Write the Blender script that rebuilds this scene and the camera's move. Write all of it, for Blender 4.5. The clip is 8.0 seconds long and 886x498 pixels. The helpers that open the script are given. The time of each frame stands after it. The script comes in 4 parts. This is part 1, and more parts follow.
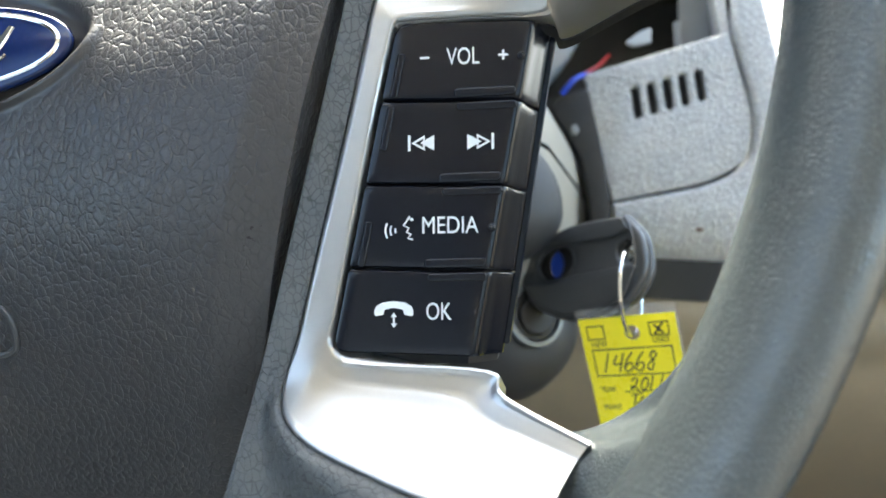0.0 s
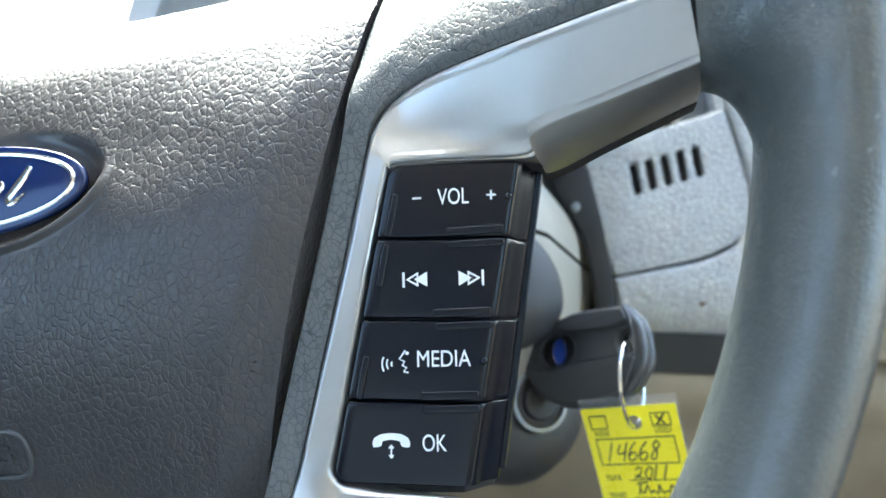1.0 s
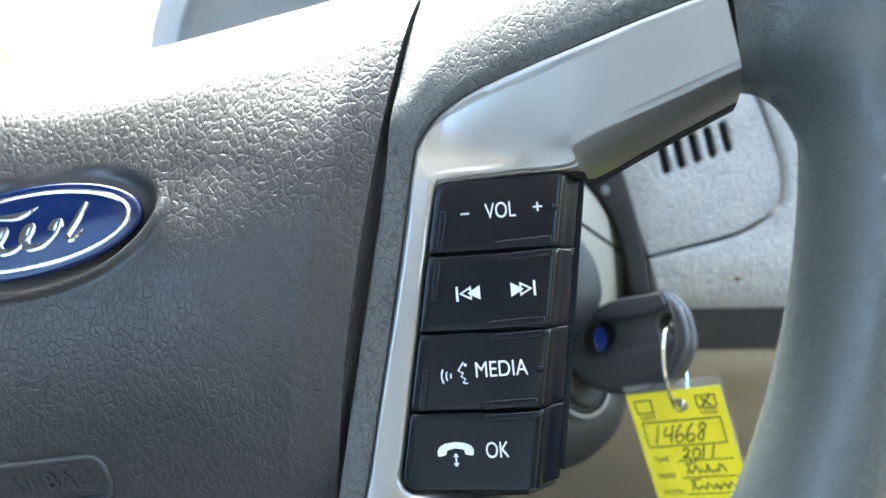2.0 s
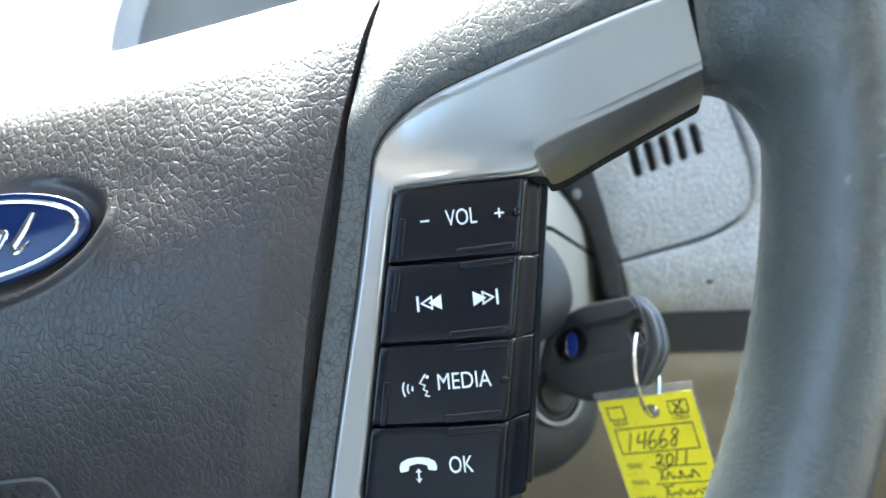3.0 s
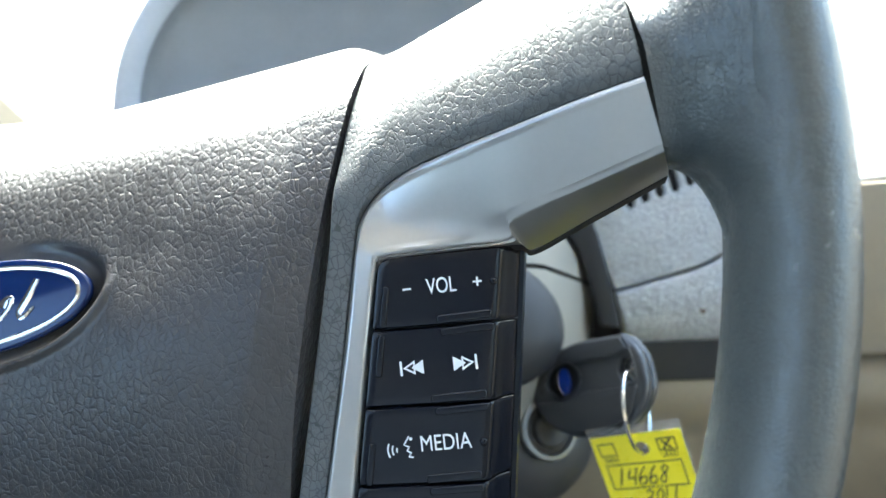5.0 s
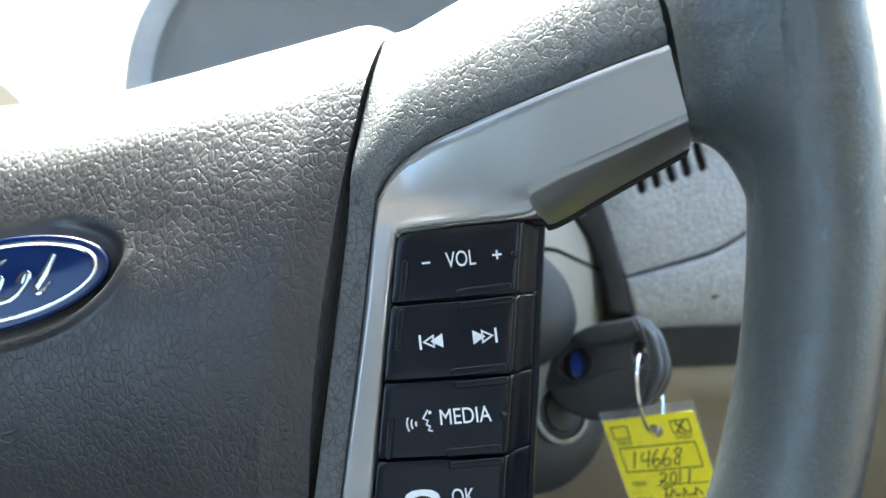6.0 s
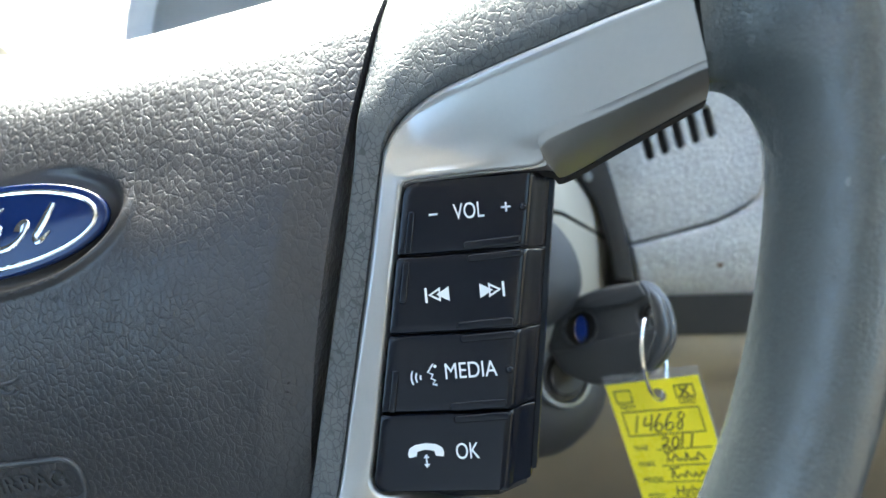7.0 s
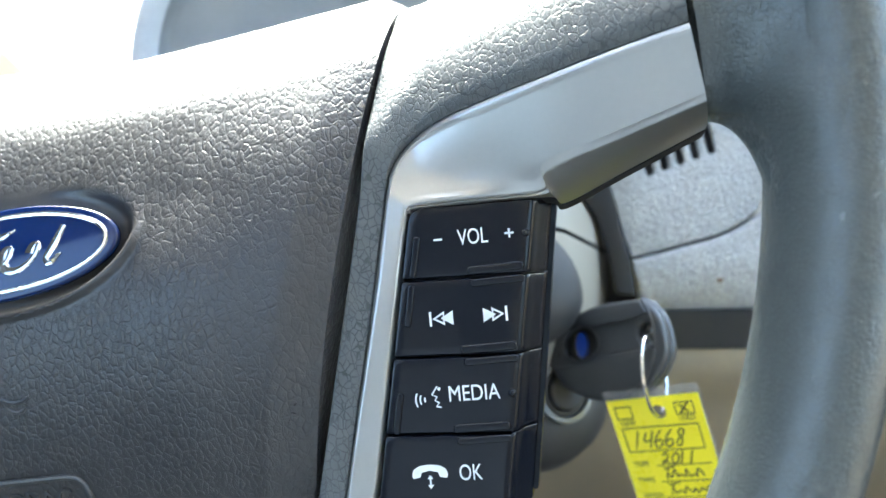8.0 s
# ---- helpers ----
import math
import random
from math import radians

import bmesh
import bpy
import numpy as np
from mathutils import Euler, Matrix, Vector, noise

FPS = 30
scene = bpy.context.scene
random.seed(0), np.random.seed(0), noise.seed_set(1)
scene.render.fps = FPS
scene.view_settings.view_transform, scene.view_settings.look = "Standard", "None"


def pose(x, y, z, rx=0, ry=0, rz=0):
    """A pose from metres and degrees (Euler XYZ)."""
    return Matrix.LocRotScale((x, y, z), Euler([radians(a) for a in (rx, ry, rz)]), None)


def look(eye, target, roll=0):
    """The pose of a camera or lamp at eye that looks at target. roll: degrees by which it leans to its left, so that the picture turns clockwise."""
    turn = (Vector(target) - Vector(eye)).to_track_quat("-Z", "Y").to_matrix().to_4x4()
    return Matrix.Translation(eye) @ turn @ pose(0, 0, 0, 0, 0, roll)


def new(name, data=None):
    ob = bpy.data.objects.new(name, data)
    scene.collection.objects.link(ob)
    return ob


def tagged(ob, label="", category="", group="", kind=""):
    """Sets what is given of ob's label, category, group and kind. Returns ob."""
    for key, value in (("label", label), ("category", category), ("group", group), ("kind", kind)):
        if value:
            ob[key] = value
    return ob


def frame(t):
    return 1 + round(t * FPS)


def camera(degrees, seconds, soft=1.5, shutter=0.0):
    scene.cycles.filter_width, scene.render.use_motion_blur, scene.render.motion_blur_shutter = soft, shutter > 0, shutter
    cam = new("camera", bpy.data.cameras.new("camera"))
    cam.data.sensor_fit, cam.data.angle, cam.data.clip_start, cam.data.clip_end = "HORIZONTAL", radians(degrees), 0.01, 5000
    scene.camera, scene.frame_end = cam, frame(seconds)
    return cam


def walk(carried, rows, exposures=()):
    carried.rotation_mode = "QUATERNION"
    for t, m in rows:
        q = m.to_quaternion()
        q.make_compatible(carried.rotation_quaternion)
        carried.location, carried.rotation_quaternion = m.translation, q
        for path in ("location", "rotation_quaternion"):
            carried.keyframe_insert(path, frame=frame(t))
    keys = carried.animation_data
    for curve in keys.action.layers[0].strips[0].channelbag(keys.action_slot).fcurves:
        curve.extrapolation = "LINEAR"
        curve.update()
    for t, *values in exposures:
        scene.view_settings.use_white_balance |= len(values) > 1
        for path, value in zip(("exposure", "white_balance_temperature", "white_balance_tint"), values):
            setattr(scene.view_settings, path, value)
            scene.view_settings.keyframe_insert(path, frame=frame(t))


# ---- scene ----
COLUMN = pose(0, 0, 0.95, -24, 0, 0)  # the steering column's frame: x right, y along the column away from the driver, z up the wheel
cam = camera(64.7, 8.0)
cam.data.dof.use_dof, cam.data.dof.focus_distance, cam.data.dof.aperture_fstop = True, 0.157, 13.0
PATH = [  # seconds, place in the column's frame, yaw, pitch, roll
    (0, 0.1350, -0.1376, -0.0515, 7.35, 2.28, -0.31),
    (0.2, 0.1372, -0.1406, -0.0433, 8.01, 1.75, 0.0),
    (0.5, 0.1444, -0.1422, -0.0329, 8.09, 4.06, -0.39),
    (1, 0.1407, -0.1444, -0.0319, 8.51, 5.25, -1.41),
    (1.5, 0.1324, -0.1447, -0.0361, 10.68, 3.22, -3.63),
    (2, 0.1353, -0.1501, -0.0232, 10.20, 3.22, -4.89),
    (2.2, 0.1371, -0.1501, -0.0200, 9.70, 3.64, -5.20),
    (3.3, 0.1401, -0.1443, -0.0233, 8.27, 3.19, -5.98),
    (3.5, 0.1428, -0.1474, -0.0170, 8.64, 2.97, -6.51),
    (4, 0.1457, -0.1480, -0.0146, 9.29, 2.73, -6.09),
    (4.5, 0.1484, -0.1504, -0.0095, 9.31, 3.25, -6.43),
    (5.8, 0.1445, -0.1520, -0.0126, 9.36, 4.37, -6.49),
    (6, 0.1435, -0.1511, -0.0143, 9.64, 3.52, -6.29),
    (6.5, 0.1412, -0.1496, -0.0166, 9.81, 2.35, -5.77),
    (7, 0.1410, -0.1479, -0.0188, 9.90, 1.42, -5.45),
    (7.5, 0.1399, -0.1482, -0.0195, 9.94, 0.87, -5.31),
    (8, 0.1411, -0.1511, -0.0146, 9.89, 1.87, -5.28),
]


def eye_pose(x, y, z, yaw, pitch, roll):
    return pose(x, y, z, 0, 0, yaw) @ pose(0, 0, 0, 90 + pitch) @ pose(0, 0, 0, 0, 0, roll)


walk(cam, [(t, COLUMN @ eye_pose(*row)) for t, *row in PATH], [(0.0, 4.02, 6900, -2), (0.5, 3.8, 6400, -4), (1.0, 4.08, 6300, -4), (1.5, 4.08, 6300, -4), (2.2, 4.16, 6300, -4), (3.4, 4.06, 6300, -4), (4.5, 3.96, 6300, -4), (6.2, 3.66, 6300, -4), (7.0, 3.88, 6300, -4), (8.0, 4.14, 6300, -4)])

# ---- light ----
SUN_HEIGHT, SUN_TURN = 41.0, -18.0  # degrees above the horizon; degrees to the right of straight ahead
sky_world = bpy.data.worlds.new("sky")
sky_world.use_nodes = True
scene.world = sky_world
sky = sky_world.node_tree.nodes.new("ShaderNodeTexSky")
sky.sky_type, sky.sun_disc = "NISHITA", False
sky.air_density, sky.dust_density = 0.8, 4.0
sky.sun_elevation, sky.sun_rotation = radians(SUN_HEIGHT), radians(SUN_TURN)
back = sky_world.node_tree.nodes["Background"]
back.inputs["Strength"].default_value = 0.135
sky_world.node_tree.links.new(sky.outputs["Color"], back.inputs["Color"])
sun = new("sun", bpy.data.lights.new("sun", "SUN"))
sun.data.energy, sun.data.angle, sun.data.color = 3.6, radians(28), (1.0, 0.97, 0.93)
sun_way = Vector((math.sin(radians(SUN_TURN)) * math.cos(radians(SUN_HEIGHT)), math.cos(radians(SUN_TURN)) * math.cos(radians(SUN_HEIGHT)), math.sin(radians(SUN_HEIGHT))))
sun.matrix_world = look(sun_way * 10, (0, 0, 0))


# ---- materials ----
def material(name, color, rough=0.5, metal=0.0, coat=0.0, vary=0.12, vary_scale=60.0, rough_vary=0.1):
    """A principled material whose colour and roughness wander a little at two scales."""
    m = bpy.data.materials.new(name)
    m.use_nodes = True
    nt = m.node_tree
    b = nt.nodes["Principled BSDF"]
    b.inputs["Metallic"].default_value, b.inputs["Coat Weight"].default_value = metal, coat
    where = nt.nodes.new("ShaderNodeTexCoord")
    big, fine = nt.nodes.new("ShaderNodeTexNoise"), nt.nodes.new("ShaderNodeTexNoise")
    big.inputs["Scale"].default_value, big.inputs["Detail"].default_value = vary_scale, 4
    fine.inputs["Scale"].default_value, fine.inputs["Detail"].default_value = vary_scale * 14, 3
    both = nt.nodes.new("ShaderNodeMath")
    both.operation = "ADD"
    for n, tex in enumerate((big, fine)):
        nt.links.new(where.outputs["Object"], tex.inputs["Vector"])
        nt.links.new(tex.outputs["Fac"], both.inputs[n])
    for target, low, high in (("c", 1 - vary, 1 + vary), ("Roughness", rough - rough_vary, rough + rough_vary)):
        span = nt.nodes.new("ShaderNodeMapRange")
        span.inputs["From Min"].default_value, span.inputs["From Max"].default_value = 0.6, 1.4
        span.inputs["To Min"].default_value, span.inputs["To Max"].default_value = max(low, 0.02), high
        nt.links.new(both.outputs[0], span.inputs["Value"])
        if target == "c":
            mix = nt.nodes.new("ShaderNodeVectorMath")
            mix.operation = "SCALE"
            mix.inputs[0].default_value = color
            nt.links.new(span.outputs[0], mix.inputs["Scale"])
            nt.links.new(mix.outputs[0], b.inputs["Base Color"])
        else:
            nt.links.new(span.outputs[0], b.inputs[target])
    m["where"] = where.name
    return m


def node(nt, kind, **sockets):
    """A node with some of its sockets set; a socket given as (node, output) is linked."""
    n = nt.nodes.new(kind)
    for key, value in sockets.items():
        put(nt, n.inputs[key.replace("_", " ")], value)
    return n


def put(nt, socket, value):
    if isinstance(value, bpy.types.NodeSocket):
        nt.links.new(value, socket)
    else:
        socket.default_value = value


def sums(nt, how, a, b, c=0.0):
    n = nt.nodes.new("ShaderNodeMath")
    n.operation = how
    for socket, value in zip(n.inputs, (a, b, c)):
        put(nt, socket, value)
    return n.outputs[0]


def smooth(nt, value, a, b, low=0.0, high=1.0):
    n = node(nt, "ShaderNodeMapRange", Value=value, From_Min=a, From_Max=b, To_Min=low, To_Max=high)
    n.interpolation_type = "SMOOTHSTEP"
    return n.outputs[0]


def leather(m, cells, depth, crease=0.16, dome=0.5, fine=0.15, lean=0.0, stretch=1.3, shade_tone=0.6, patchy=0.6, bare=None, swelling=1.2):
    """Adds a leather grain: irregular domed cells, cells per metre, parted by creases that run deep in some places and fade in others."""
    nt = m.node_tree
    b, where = nt.nodes["Principled BSDF"], nt.nodes[m["where"]].outputs["Object"]
    lay = node(nt, "ShaderNodeMapping", Vector=where, Rotation=(0, radians(lean), 0), Scale=(stretch, 1.0, 1 / stretch)).outputs[0]
    bent = lay
    for scale, amount in ((cells * 0.35, 0.55), (cells * 1.1, 0.32)):
        wob = node(nt, "ShaderNodeTexNoise", Vector=lay, Scale=scale, Detail=2.0).outputs["Color"]
        shift = nt.nodes.new("ShaderNodeVectorMath")
        shift.operation = "MULTIPLY_ADD"
        put(nt, shift.inputs[0], wob)
        shift.inputs[1].default_value = (amount / cells,) * 3
        put(nt, shift.inputs[2], bent)
        bent = shift.outputs[0]
    heights, cuts = [], []
    for scale, share in ((1.0, 1.0), (2.1, 0.4)):
        edge, mid = nt.nodes.new("ShaderNodeTexVoronoi"), nt.nodes.new("ShaderNodeTexVoronoi")
        edge.feature, mid.feature = "DISTANCE_TO_EDGE", "SMOOTH_F1"
        for v in (edge, mid):
            put(nt, v.inputs["Vector"], bent)
            v.inputs["Scale"].default_value = cells * scale
        mid.inputs["Smoothness"].default_value = 0.35
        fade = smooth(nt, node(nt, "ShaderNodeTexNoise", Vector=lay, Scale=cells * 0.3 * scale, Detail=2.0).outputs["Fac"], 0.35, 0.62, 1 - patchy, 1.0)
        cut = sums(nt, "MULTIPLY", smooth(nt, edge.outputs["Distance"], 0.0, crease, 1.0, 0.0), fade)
        up = smooth(nt, mid.outputs["Distance"], 0.75, 0.1, 0.0, dome)
        cuts.append(cut)
        heights.append(sums(nt, "MULTIPLY", sums(nt, "SUBTRACT", up, cut), share))
    grain = node(nt, "ShaderNodeTexNoise", Vector=where, Scale=cells * 3.2, Detail=3.0).outputs["Fac"]
    swell = node(nt, "ShaderNodeTexNoise", Vector=lay, Scale=cells * 0.22, Detail=1.0).outputs["Fac"]
    high = sums(nt, "ADD", *heights)
    high = sums(nt, "MULTIPLY_ADD", grain, fine, high)
    high = sums(nt, "MULTIPLY_ADD", swell, swelling, high)
    bump = node(nt, "ShaderNodeBump", Strength=1.0, Distance=depth, Height=high)
    if bare:
        # the grain fades out within an oval
        flat = node(nt, "ShaderNodeMapping", Vector=where, Rotation=(0, radians(4), 0), Scale=(1 / bare[0], 0, 1 / bare[1]))
        far = nt.nodes.new("ShaderNodeVectorMath")
        far.operation = "LENGTH"
        put(nt, far.inputs[0], flat.outputs[0])
        put(nt, bump.inputs["Strength"], smooth(nt, far.outputs["Value"], 0.95, 1.15))
    nt.links.new(bump.outputs["Normal"], b.inputs["Normal"])
    # the shade in the creases is put into the base colour
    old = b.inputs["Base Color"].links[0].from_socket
    shaded = nt.nodes.new("ShaderNodeVectorMath")
    shaded.operation = "SCALE"
    put(nt, shaded.inputs[0], old)
    put(nt, shaded.inputs["Scale"], sums(nt, "MULTIPLY_ADD", cuts[0], shade_tone - 1, 1.0))
    nt.links.new(shaded.outputs[0], b.inputs["Base Color"])
    return m


def pebbled(m, scale, depth, strength=1.0):
    """Adds a fine pebbled relief."""
    nt = m.node_tree
    b, where = nt.nodes["Principled BSDF"], nt.nodes[m["where"]]
    tex = nt.nodes.new("ShaderNodeTexNoise")
    tex.inputs["Scale"].default_value, tex.inputs["Detail"].default_value = scale, 2
    bump = nt.nodes.new("ShaderNodeBump")
    bump.inputs["Strength"].default_value, bump.inputs["Distance"].default_value = strength, depth
    nt.links.new(where.outputs["Object"], tex.inputs["Vector"])
    nt.links.new(tex.outputs["Fac"], bump.inputs["Height"])
    nt.links.new(bump.outputs["Normal"], b.inputs["Normal"])
    return m


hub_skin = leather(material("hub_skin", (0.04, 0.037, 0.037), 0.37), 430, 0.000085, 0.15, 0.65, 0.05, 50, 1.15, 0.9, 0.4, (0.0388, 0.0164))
moulded = material("moulded", (0.05, 0.05, 0.052), 0.4, vary=0.08)
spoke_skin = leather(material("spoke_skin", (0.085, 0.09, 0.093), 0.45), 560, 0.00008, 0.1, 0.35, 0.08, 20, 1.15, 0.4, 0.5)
rim_skin = leather(material("rim_skin", (0.058, 0.067, 0.068), 0.26, vary=0.05, vary_scale=30, rough_vary=0.02), 1100, 0.00004, 0.2, 0.7, 0.2, 30, 1.1, 0.9, 0.6, swelling=0.3)
rim_skin.node_tree.nodes["Principled BSDF"].inputs["IOR"].default_value = 1.65
satin_metal = material("satin_metal", (0.42, 0.413, 0.4), 0.36, 0.9, vary=0.03, rough_vary=0.03)
worn_metal = material("worn_metal", (0.18, 0.18, 0.175), 0.5, 1.0, vary=0.2)
key_black = material("key_black", (0.006, 0.0075, 0.012), 0.2, vary=0.06, rough_vary=0.01)
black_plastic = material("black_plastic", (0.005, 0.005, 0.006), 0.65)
key_black.node_tree.nodes["Principled BSDF"].inputs["Specular IOR Level"].default_value = 0.27
legend_white = material("legend_white", (0.72, 0.75, 0.78), 0.5, vary=0.05)
emblem_blue = material("emblem_blue", (0.002, 0.011, 0.06), 0.16, vary=0.05, rough_vary=0.02)
chrome = material("chrome", (0.78, 0.78, 0.78), 0.13, 1.0, vary=0.03, rough_vary=0.04)
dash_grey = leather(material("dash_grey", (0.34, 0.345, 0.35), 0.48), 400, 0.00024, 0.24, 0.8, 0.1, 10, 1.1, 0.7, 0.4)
cover_grey = pebbled(material("cover_grey", (0.27, 0.25, 0.21), 0.6), 1500, 0.0001, 0.5)
cover_dark = pebbled(material("cover_dark", (0.024, 0.023, 0.023), 0.62), 1500, 0.0001, 0.5)
beige = pebbled(material("beige", (0.17, 0.138, 0.092), 0.6), 1200, 0.00012, 0.5)
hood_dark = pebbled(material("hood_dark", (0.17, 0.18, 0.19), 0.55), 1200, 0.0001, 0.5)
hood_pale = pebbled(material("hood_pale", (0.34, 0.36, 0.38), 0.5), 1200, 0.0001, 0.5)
key_plastic = pebbled(material("key_plastic", (0.035, 0.037, 0.04), 0.34), 3000, 0.00004, 0.4)
card_yellow = material("card_yellow", (0.98, 0.87, 0.015), 0.3, vary=0.03)
ink = material("ink", (0.02, 0.018, 0.015), 0.5)
lining = pebbled(material("lining", (0.12, 0.14, 0.18), 0.6), 1200, 0.00012, 0.5)
wire_blue = material("wire_blue", (0.01, 0.05, 0.45), 0.4)
wire_red = material("wire_red", (0.35, 0.02, 0.02), 0.4)
dirt = material("dirt", (0.07, 0.035, 0.015), 0.8)
headliner = material("headliner", (0.68, 0.61, 0.5), 0.9)
door_beige = pebbled(material("door_beige", (0.3, 0.255, 0.2), 0.6), 1200, 0.00012, 0.5)
cloth = pebbled(material("cloth", (0.06, 0.075, 0.1), 0.9), 900, 0.0004, 0.6)
concrete = material("concrete", (0.42, 0.415, 0.41), 0.9, vary_scale=0.5)
film = bpy.data.materials.new("film")
film.use_nodes = True
film.node_tree.nodes["Principled BSDF"].inputs["Transmission Weight"].default_value = 0.9
film.node_tree.nodes["Principled BSDF"].inputs["Base Color"].default_value = (0.9, 0.9, 0.9, 1)
film.node_tree.nodes["Principled BSDF"].inputs["Roughness"].default_value = 0.12
film.node_tree.nodes["Principled BSDF"].inputs["IOR"].default_value = 1.3

# ---- building helpers ----
CM = 0.01


def mesh_object(name, me, mat, parent=None, label="", sharp=35):
    me.materials.clear()
    me.materials.append(mat)
    me.polygons.foreach_set("use_smooth", [True] * len(me.polygons))
    me.set_sharp_from_angle(angle=radians(sharp))
    ob = new(name, me)
    ob.parent = parent
    return tagged(ob, label)


def part(name, bm, mat, parent=None, label="", sharp=35):
    bmesh.ops.remove_doubles(bm, verts=bm.verts, dist=1e-6)
    bmesh.ops.recalc_face_normals(bm, faces=bm.faces)
    me = bpy.data.meshes.new(name)
    bm.to_mesh(me)
    bm.free()
    return mesh_object(name, me, mat, parent, label, sharp)


def thing(name, label, category, group="", kind="", m=None):
    ob = new(name)
    ob.empty_display_size = 0.02
    ob.matrix_world = COLUMN if m is None else m
    return tagged(ob, label, category, group, kind)


def net(rows, close_u=False, close_v=False, caps=False, bm=None):
    """A skin over rows of points, in centimetres."""
    bm = bm or bmesh.new()
    vs = [[bm.verts.new(Vector(p) * CM) for p in row] for row in rows]
    n, k = len(vs), len(vs[0])
    for a in range(n if close_v else n - 1):
        for b in range(k if close_u else k - 1):
            bm.faces.new((vs[a][b], vs[a][(b + 1) % k], vs[(a + 1) % n][(b + 1) % k], vs[(a + 1) % n][b]))
    if caps:
        bm.faces.new(vs[0]), bm.faces.new(vs[-1])
    return bm


def spline(points, steps):
    """A smooth line through the points (Catmull-Rom)."""
    p = [Vector(q) for q in points]
    out = []
    for i in range(len(p) - 1):
        a, b, c, d = p[max(i - 1, 0)], p[i], p[i + 1], p[min(i + 2, len(p) - 1)]
        for s in range(steps):
            t = s / steps
            out.append(0.5 * (2 * b + (c - a) * t + (2 * a - 5 * b + 4 * c - d) * t * t + (3 * b - a - 3 * c + d) * t**3))
    return out + [p[-1]]


def tube(points, r, sides=10, bm=None, close=False):
    """A round rod along points, in centimetres."""
    p = [Vector(q) for q in points]
    rows, side = [], None
    for i, q in enumerate(p):
        along = (p[(i + 1) % len(p)] - p[i - 1] if close else p[min(i + 1, len(p) - 1)] - p[max(i - 1, 0)]).normalized()
        side = along.orthogonal().normalized() if side is None else (side - along * side.dot(along)).normalized()
        up = along.cross(side)
        rows.append([q + r * (math.cos(2 * math.pi * k / sides) * side + math.sin(2 * math.pi * k / sides) * up) for k in range(sides)])
    return net(rows, close_u=True, close_v=close, caps=not close, bm=bm)


def arc(cx, cy, rx, ry, a0, a1, n):
    return [(cx + rx * math.cos(radians(a0 + (a1 - a0) * i / (n - 1))), cy + ry * math.sin(radians(a0 + (a1 - a0) * i / (n - 1)))) for i in range(n)]


def oval(cx, cy, rx, ry, n=48):
    return arc(cx, cy, rx, ry, 0, 360 - 360 / n, n)


def rounded(points, r, n=6):
    """A closed outline with its corners rounded; r is one radius or one for each corner."""
    p = [Vector(q).to_2d() for q in points]
    out = []
    for i, q in enumerate(p):
        ri = r[i] if isinstance(r, (list, tuple)) else r
        a, b = (p[i - 1] - q), (p[(i + 1) % len(p)] - q)
        cut = min(ri, a.length * 0.49, b.length * 0.49)
        a, b = q + a.normalized() * cut, q + b.normalized() * cut
        for s in range(n + 1):
            t = s / n
            out.append(tuple((1 - t) ** 2 * a + 2 * t * (1 - t) * q + t * t * b))
    return out


def flat_mesh(name, loops, thick, bevel=0.0, m=None):
    """A plate filled between closed outlines (inner ones are holes), in centimetres, centred on its own plane and laid at m."""
    cu = bpy.data.curves.new(name, "CURVE")
    cu.dimensions, cu.fill_mode, cu.extrude, cu.bevel_depth, cu.bevel_resolution = "2D", "BOTH", max(thick / 2 - bevel, 0), bevel, 2
    cu.offset = -bevel
    for loop in loops:
        sp = cu.splines.new("POLY")
        sp.points.add(len(loop) - 1)
        for q, (x, y) in zip(sp.points, loop):
            q.co = (x, y, 0, 1)
        sp.use_cyclic_u = True
    return curve_mesh(name, cu, m @ Matrix.Scale(CM, 4) if m is not None else Matrix.Scale(CM, 4))


def curve_mesh(name, cu, m=None):
    ob = new(name, cu)
    bpy.context.view_layer.update()
    me = bpy.data.meshes.new_from_object(ob.evaluated_get(bpy.context.evaluated_depsgraph_get()))
    me.name = name
    bpy.data.objects.remove(ob)
    bpy.data.curves.remove(cu)
    bm = bmesh.new()
    bm.from_mesh(me)
    bmesh.ops.remove_doubles(bm, verts=bm.verts, dist=1e-4)
    bm.to_mesh(me)
    bm.free()
    if m is not None:
        me.transform(m)
    return me


def plate(name, loops, thick, mat, parent, m, bevel=0.0, label=""):
    return mesh_object(name, flat_mesh(name, loops, thick, bevel, m), mat, parent, label)


def words(name, body, size, mat, parent, m, wide=1.0, lean=0.0, thick=0.012, label="", align="CENTER", span=0.0):
    """Raised lettering in the built-in font; size is the height of a capital, in centimetres."""
    cu = bpy.data.curves.new(name, "FONT")
    cu.body, cu.size, cu.shear, cu.extrude, cu.align_x, cu.align_y = body, size / 0.7, lean, thick / 2, align, "CENTER"
    me = curve_mesh(name, cu)
    if span:
        xs = [v.co.x for v in me.vertices]
        wide = span / (max(xs) - min(xs))
    me.transform(m @ Matrix.Diagonal((wide * CM, CM, CM, 1)))
    return mesh_object(name, me, mat, parent, label)


def facing(x, d, z, turn=0.0, tilt=0.0, swing=0.0):
    """A plane in the column's frame at centimetres x, d, z that faces the driver: its x is right, its y is up, its z comes towards the driver."""
    return pose(x * CM, d * CM, z * CM, 0, 0, swing) @ pose(0, 0, 0, 90 + tilt, 0, 0) @ pose(0, 0, 0, 0, 0, turn)


def step(t):
    t = min(max(t, 0.0), 1.0)
    return t * t * (3 - 2 * t)


